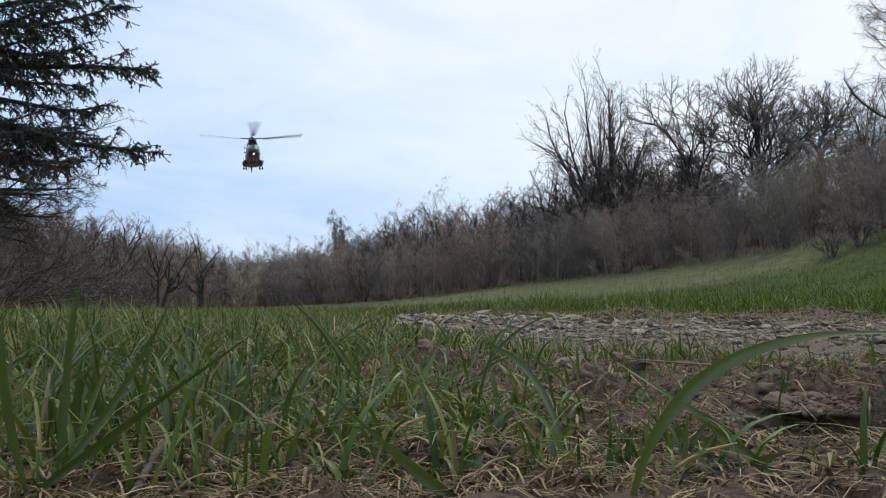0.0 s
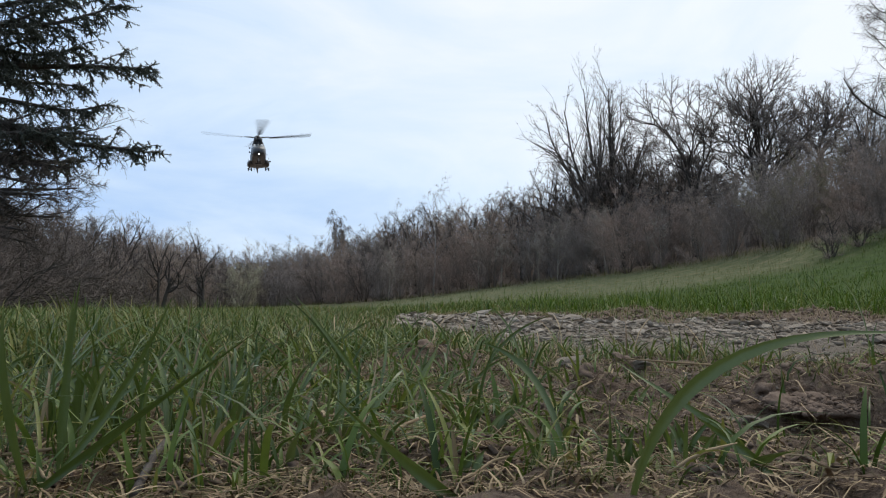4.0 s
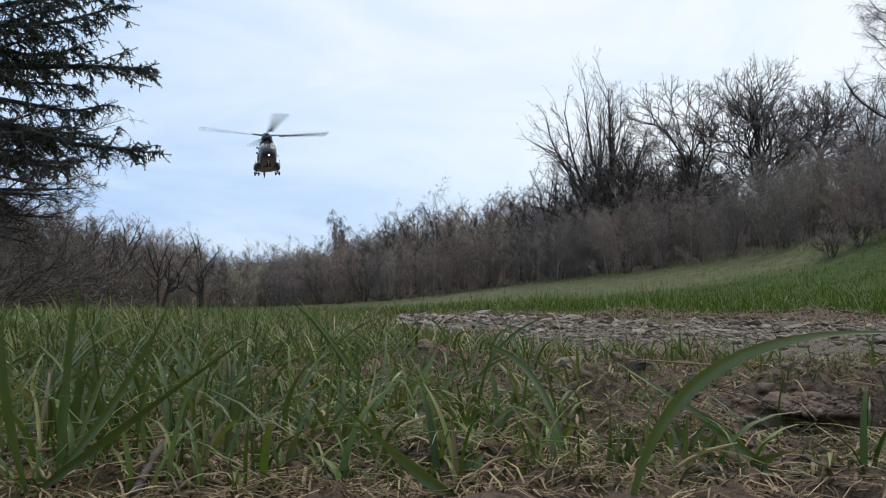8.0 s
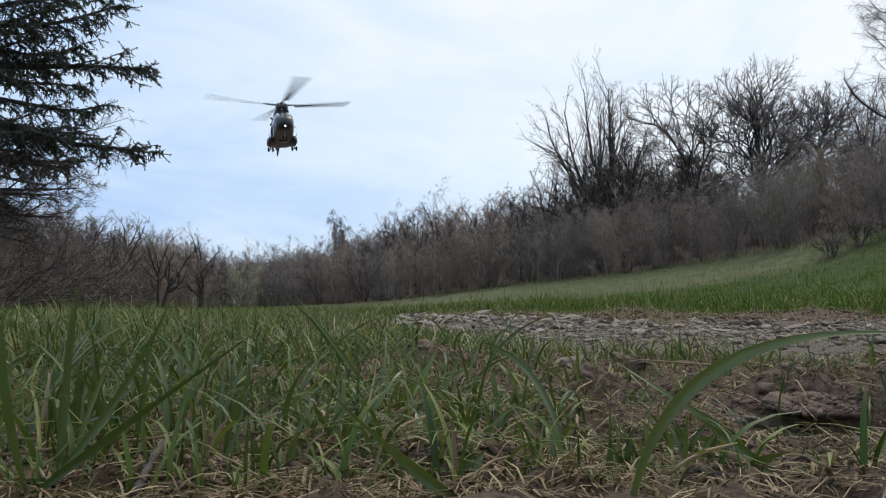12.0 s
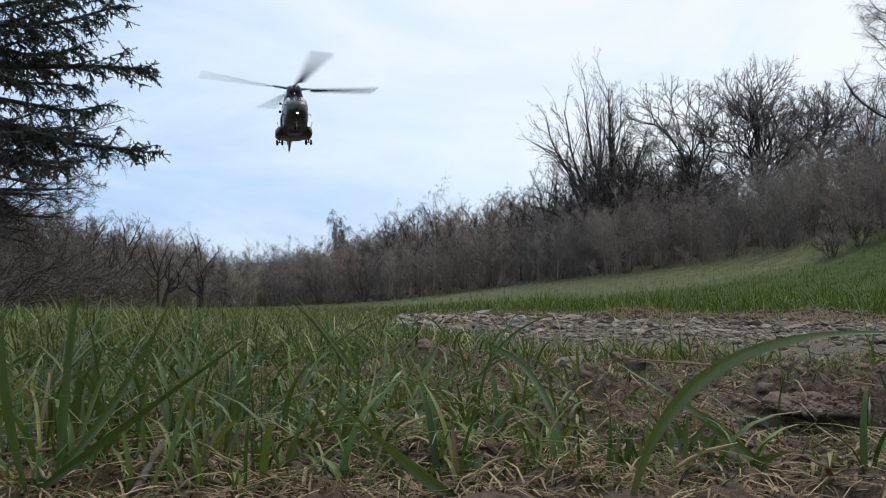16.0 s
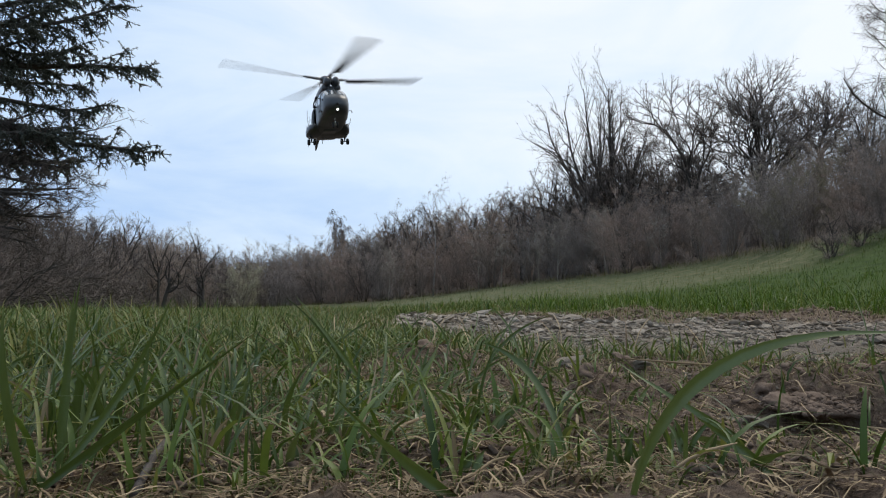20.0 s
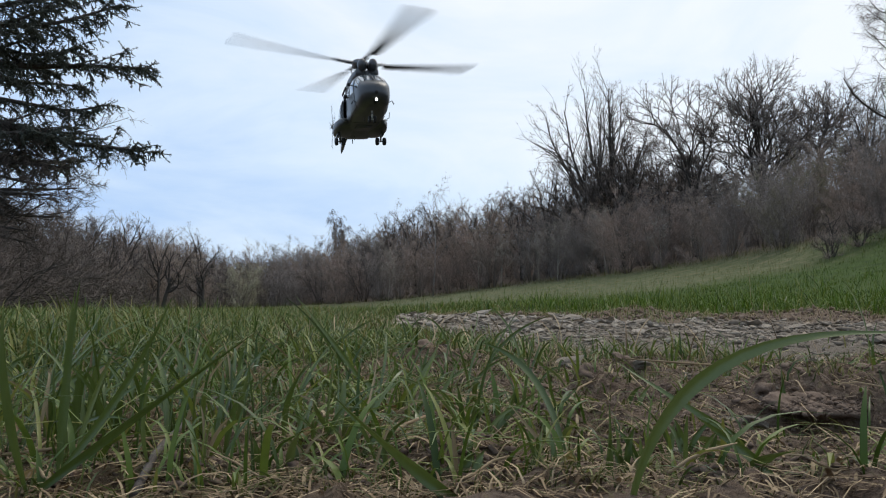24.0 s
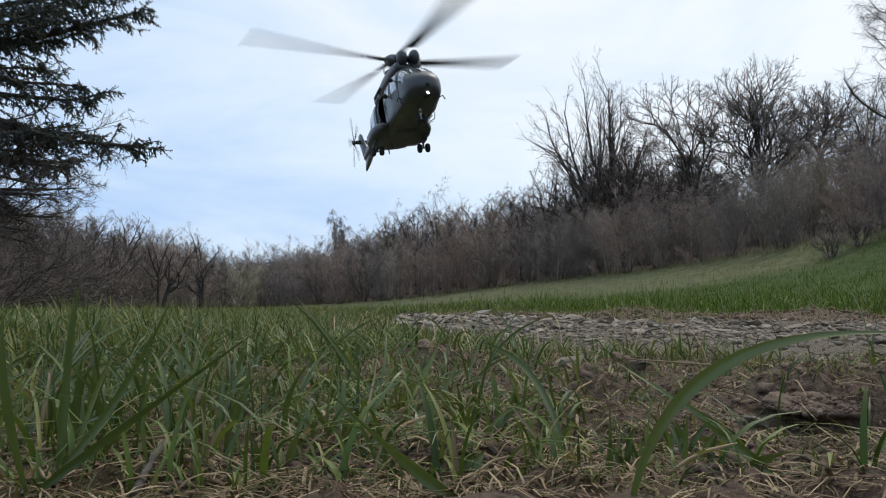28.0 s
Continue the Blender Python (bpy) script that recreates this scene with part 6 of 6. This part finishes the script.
def build_twigs():
    t = new("fallen_twig")
    x, y = -0.17, 0.55
    t.location = (x, y, level(x, y))
    tagged(t, "weathered grey twig lying in the grass", "twig")

    def q(px, py, up):
        return (px - x, py - y, level(px, py) + up - level(x, y))
    part("stem", Geo().tube([q(-0.150, 0.42, 0.004), q(-0.160, 0.48, 0.006), q(-0.172, 0.54, 0.007), q(-0.183, 0.63, 0.010), q(-0.190, 0.69, 0.012), q(-0.180, 0.74, 0.013), q(-0.168, 0.78, 0.010)], [0.0024, 0.0021, 0.0024, 0.0019, 0.0026, 0.0017, 0.0009], 7), DEAD_WOOD, t)
    part("side_shoot", Geo().tube([q(-0.189, 0.685, 0.012), q(-0.186, 0.70, 0.02), q(-0.181, 0.71, 0.024)], [0.002, 0.0014, 0.0008], 6), DEAD_WOOD, t)
    for k, (px, py, ln, turn) in enumerate(((0.09, 0.74, 0.10, 160), (0.27, 0.98, 0.12, 175), (0.02, 0.60, 0.05, 120), (-0.20, 0.50, 0.10, 15), (0.30, 0.83, 0.06, 100), (-0.02, 0.52, 0.04, 60), (0.13, 0.80, 0.05, 65))):
        s = part("straw_stalk", Geo().tube([(-ln / 2, 0, 0.004), (0, 0.003, 0.008), (ln / 2, -0.002, 0.012)], [0.0011, 0.0012, 0.0009], 6), STRAW)
        tagged(s, "pale dry straw stalk lying on soil", "straw", "straw stalks")
        s.matrix_basis = pose(px, py, level(px, py) + 0.002, 0, 0, turn)


build_twigs()


def build_leaves():
    """Small curled dead leaves lying among the straw."""
    rng = random.Random(61)
    shapes = []
    for k in range(4):
        g, n = Geo(), 8
        rows = []
        for i in range(n + 1):
            t = i / n
            w = 0.36 * math.sin(math.pi * min(1, 0.06 + 0.94 * t)) ** 0.8 * (1.1 - 0.4 * t)
            z = (0.28 + 0.1 * k) * (t - 0.5) ** 2 + 0.05 * math.sin(7 * t + k)
            rows.append([(-w, t - 0.5, z + 0.5 * w * w + 0.10), (-w * 0.5, t - 0.5, z + 0.03), (0, t - 0.5, z), (w * 0.5, t - 0.5, z + 0.04), (w, t - 0.5, z + 0.4 * w * w + 0.12)])
        g.loft(rows, closed=False, cap=False)
        me = bpy.data.meshes.new("fallen_leaf")
        me.from_pydata(g.v, [], g.f)
        me.shade_smooth()
        me.materials.append(LEAF)
        shapes.append(me)
    for k in range(64):
        y = 0.43 + 0.7 * rng.random() ** 1.5
        x = rng.uniform(-0.55, 0.55) * y
        if k < 34:
            x = -abs(x)
        size = rng.uniform(0.006, 0.017)
        leaf = part("fallen_leaf", shapes[k % 4], LEAF)
        leaf.matrix_basis = pose(x, y, level(x, y) + 0.003, rng.uniform(-25, 35), rng.uniform(-25, 25), rng.uniform(0, 360)) @ Matrix.Diagonal((size, size, size, 1))
        tagged(leaf, "small curled withered leaf lying among straw", "leaf", "fallen leaves")


build_leaves()


def build_litter():
    rng = random.Random(29)
    g = Geo()
    for k in range(260):
        y = 0.43 + 1.0 * rng.random() ** 1.3
        x = rng.uniform(-0.55, 0.62) * (0.35 + 0.75 * y)
        if on_path(x, y) > 0.4:
            continue
        a, ln, lift = rng.uniform(0, math.pi), rng.uniform(0.012, 0.055), rng.uniform(-0.002, 0.01)
        pts = []
        for i in range(4):
            t = i / 3 - 0.5
            px, py = x + math.cos(a) * ln * t + rng.uniform(-1, 1) * 0.05 * ln, y + math.sin(a) * ln * t
            pts.append((px, py, level(px, py) + 0.004 + lift * (t + 0.5) + rng.uniform(0, 0.003)))
        r = rng.uniform(0.0004, 0.001)
        g.tube(pts, [r, r, r, r * 0.5], 4)
    tagged(part("straw_litter", g, STRAW), "loose dry straw stalks strewn over the soil", "straw", kind="stuff")


build_litter()


# ---------------------------------------------------------------- moving things
FLIGHT = [  # seconds, place of the point under the mast at wheel height, heading, nose up, bank
    (0, -28.12, 125.00, 20.81, 193.5, 6.1, 3.8), (1, -28.04, 125.19, 20.73, 192.7, 5.8, 4.1), (2, -27.45, 123.43, 20.39, 192.6, 5.9, 3.4), (3, -26.55, 120.38, 19.99, 192.7, 5.5, 3.2),
    (6, -22.93, 107.17, 17.19, 193.4, 6.3, 2.6), (7, -21.53, 101.95, 16.14, 193.4, 5.8, 3.3), (8, -20.15, 96.96, 15.58, 193.7, 5.8, 3.6), (9, -18.99, 93.52, 15.98, 193.1, 5.5, 4.4),
    (10, -18.05, 90.99, 16.26, 193.2, 5.8, 5.2), (11, -17.01, 87.53, 16.06, 193.6, 5.9, 5.3), (12, -15.98, 84.28, 16.08, 193.8, 6.1, 5.1), (15, -13.01, 72.04, 14.31, 193.0, 6.1, 4.0),
    (16, -12.06, 68.56, 13.67, 192.7, 6.1, 3.4), (17, -11.15, 66.70, 13.34, 192.8, 5.9, 4.1), (18, -9.92, 64.03, 12.90, 194.0, 5.8, 5.1), (19, -8.87, 61.26, 12.25, 193.7, 5.0, 5.1),
    (20, -7.92, 59.18, 11.85, 194.4, 4.9, 4.1), (21, -6.68, 56.27, 11.33, 194.6, 4.8, 6.9), (23.5, -4.76, 48.34, 9.72, 194.0, 5.1, 3.6), (24, -4.45, 47.22, 9.53, 194.3, 5.3, 3.0),
    (25, -3.74, 45.08, 9.01, 193.0, 6.2, 3.5), (26, -3.01, 43.10, 8.50, 194.5, 7.0, 4.1), (27, -2.39, 42.29, 8.21, 196.0, 7.1, 5.1), (28, -1.75, 40.54, 7.88, 196.1, 9.3, 7.3),
]


def fly(x, y, z, heading, nose, bank):
    return Matrix.Translation((x, y, z)) @ Matrix.Rotation(radians(heading), 4, "Z") @ Matrix.Rotation(radians(nose), 4, "X") @ Matrix.Rotation(radians(bank), 4, "Y")


def motions():
    walk(HELI, [(row[0], fly(*row[1:])) for row in FLIGHT])
    steps = range(28 * FPS + 1)
    head = pose(0, 0, 4.45, -2.4, -0.4, 0)
    # 262.5 turns a minute, clockwise from above, with a slow drift
    def drift(t):
        return float(np.interp(t, [0, 3, 6, 9, 16, 28], [1, 3, 6, 12, 14, 15]))
    walk(MAIN_ROTOR, [(k / FPS, head @ pose(0, 0, 0, 0, 0, drift(k / FPS) - 1575 / FPS * k)) for k in steps])
    side = pose(0.44, -9.06, 3.47)
    walk(TAIL_ROTOR, [(k / FPS, side @ pose(0, 0, 0, 84 * k, 0, 0)) for k in steps])
    # the downwash lifts the boughs
    lift = [(0, 0), (24, 0.2), (26, 0), (26.4, 1), (26.6, 2.5), (26.8, 2.5), (27, 7), (27.2, 7.5), (27.4, 10.5), (27.6, 4), (27.8, 7), (28, 16.5)]
    for limb, z, az, share in ((SWUNG_LIMB, 2.74, 0, 1.0), (TOP_LIMB, 3.10, 0, 0.5), (LOW_LIMB, 2.30, 0, 0.06), (UPPER_LIMB, 2.92, 5, 0.4), (INNER_LIMB, 2.82, -12, 0.3), (MIDDLE_LIMB, 2.50, 8, 0.3)):
        walk(limb, [(t, pose(0, 0, z, 0, 0, az) @ pose(0, 0, 0, 0, -a * share, 0)) for t, a in lift])


motions()
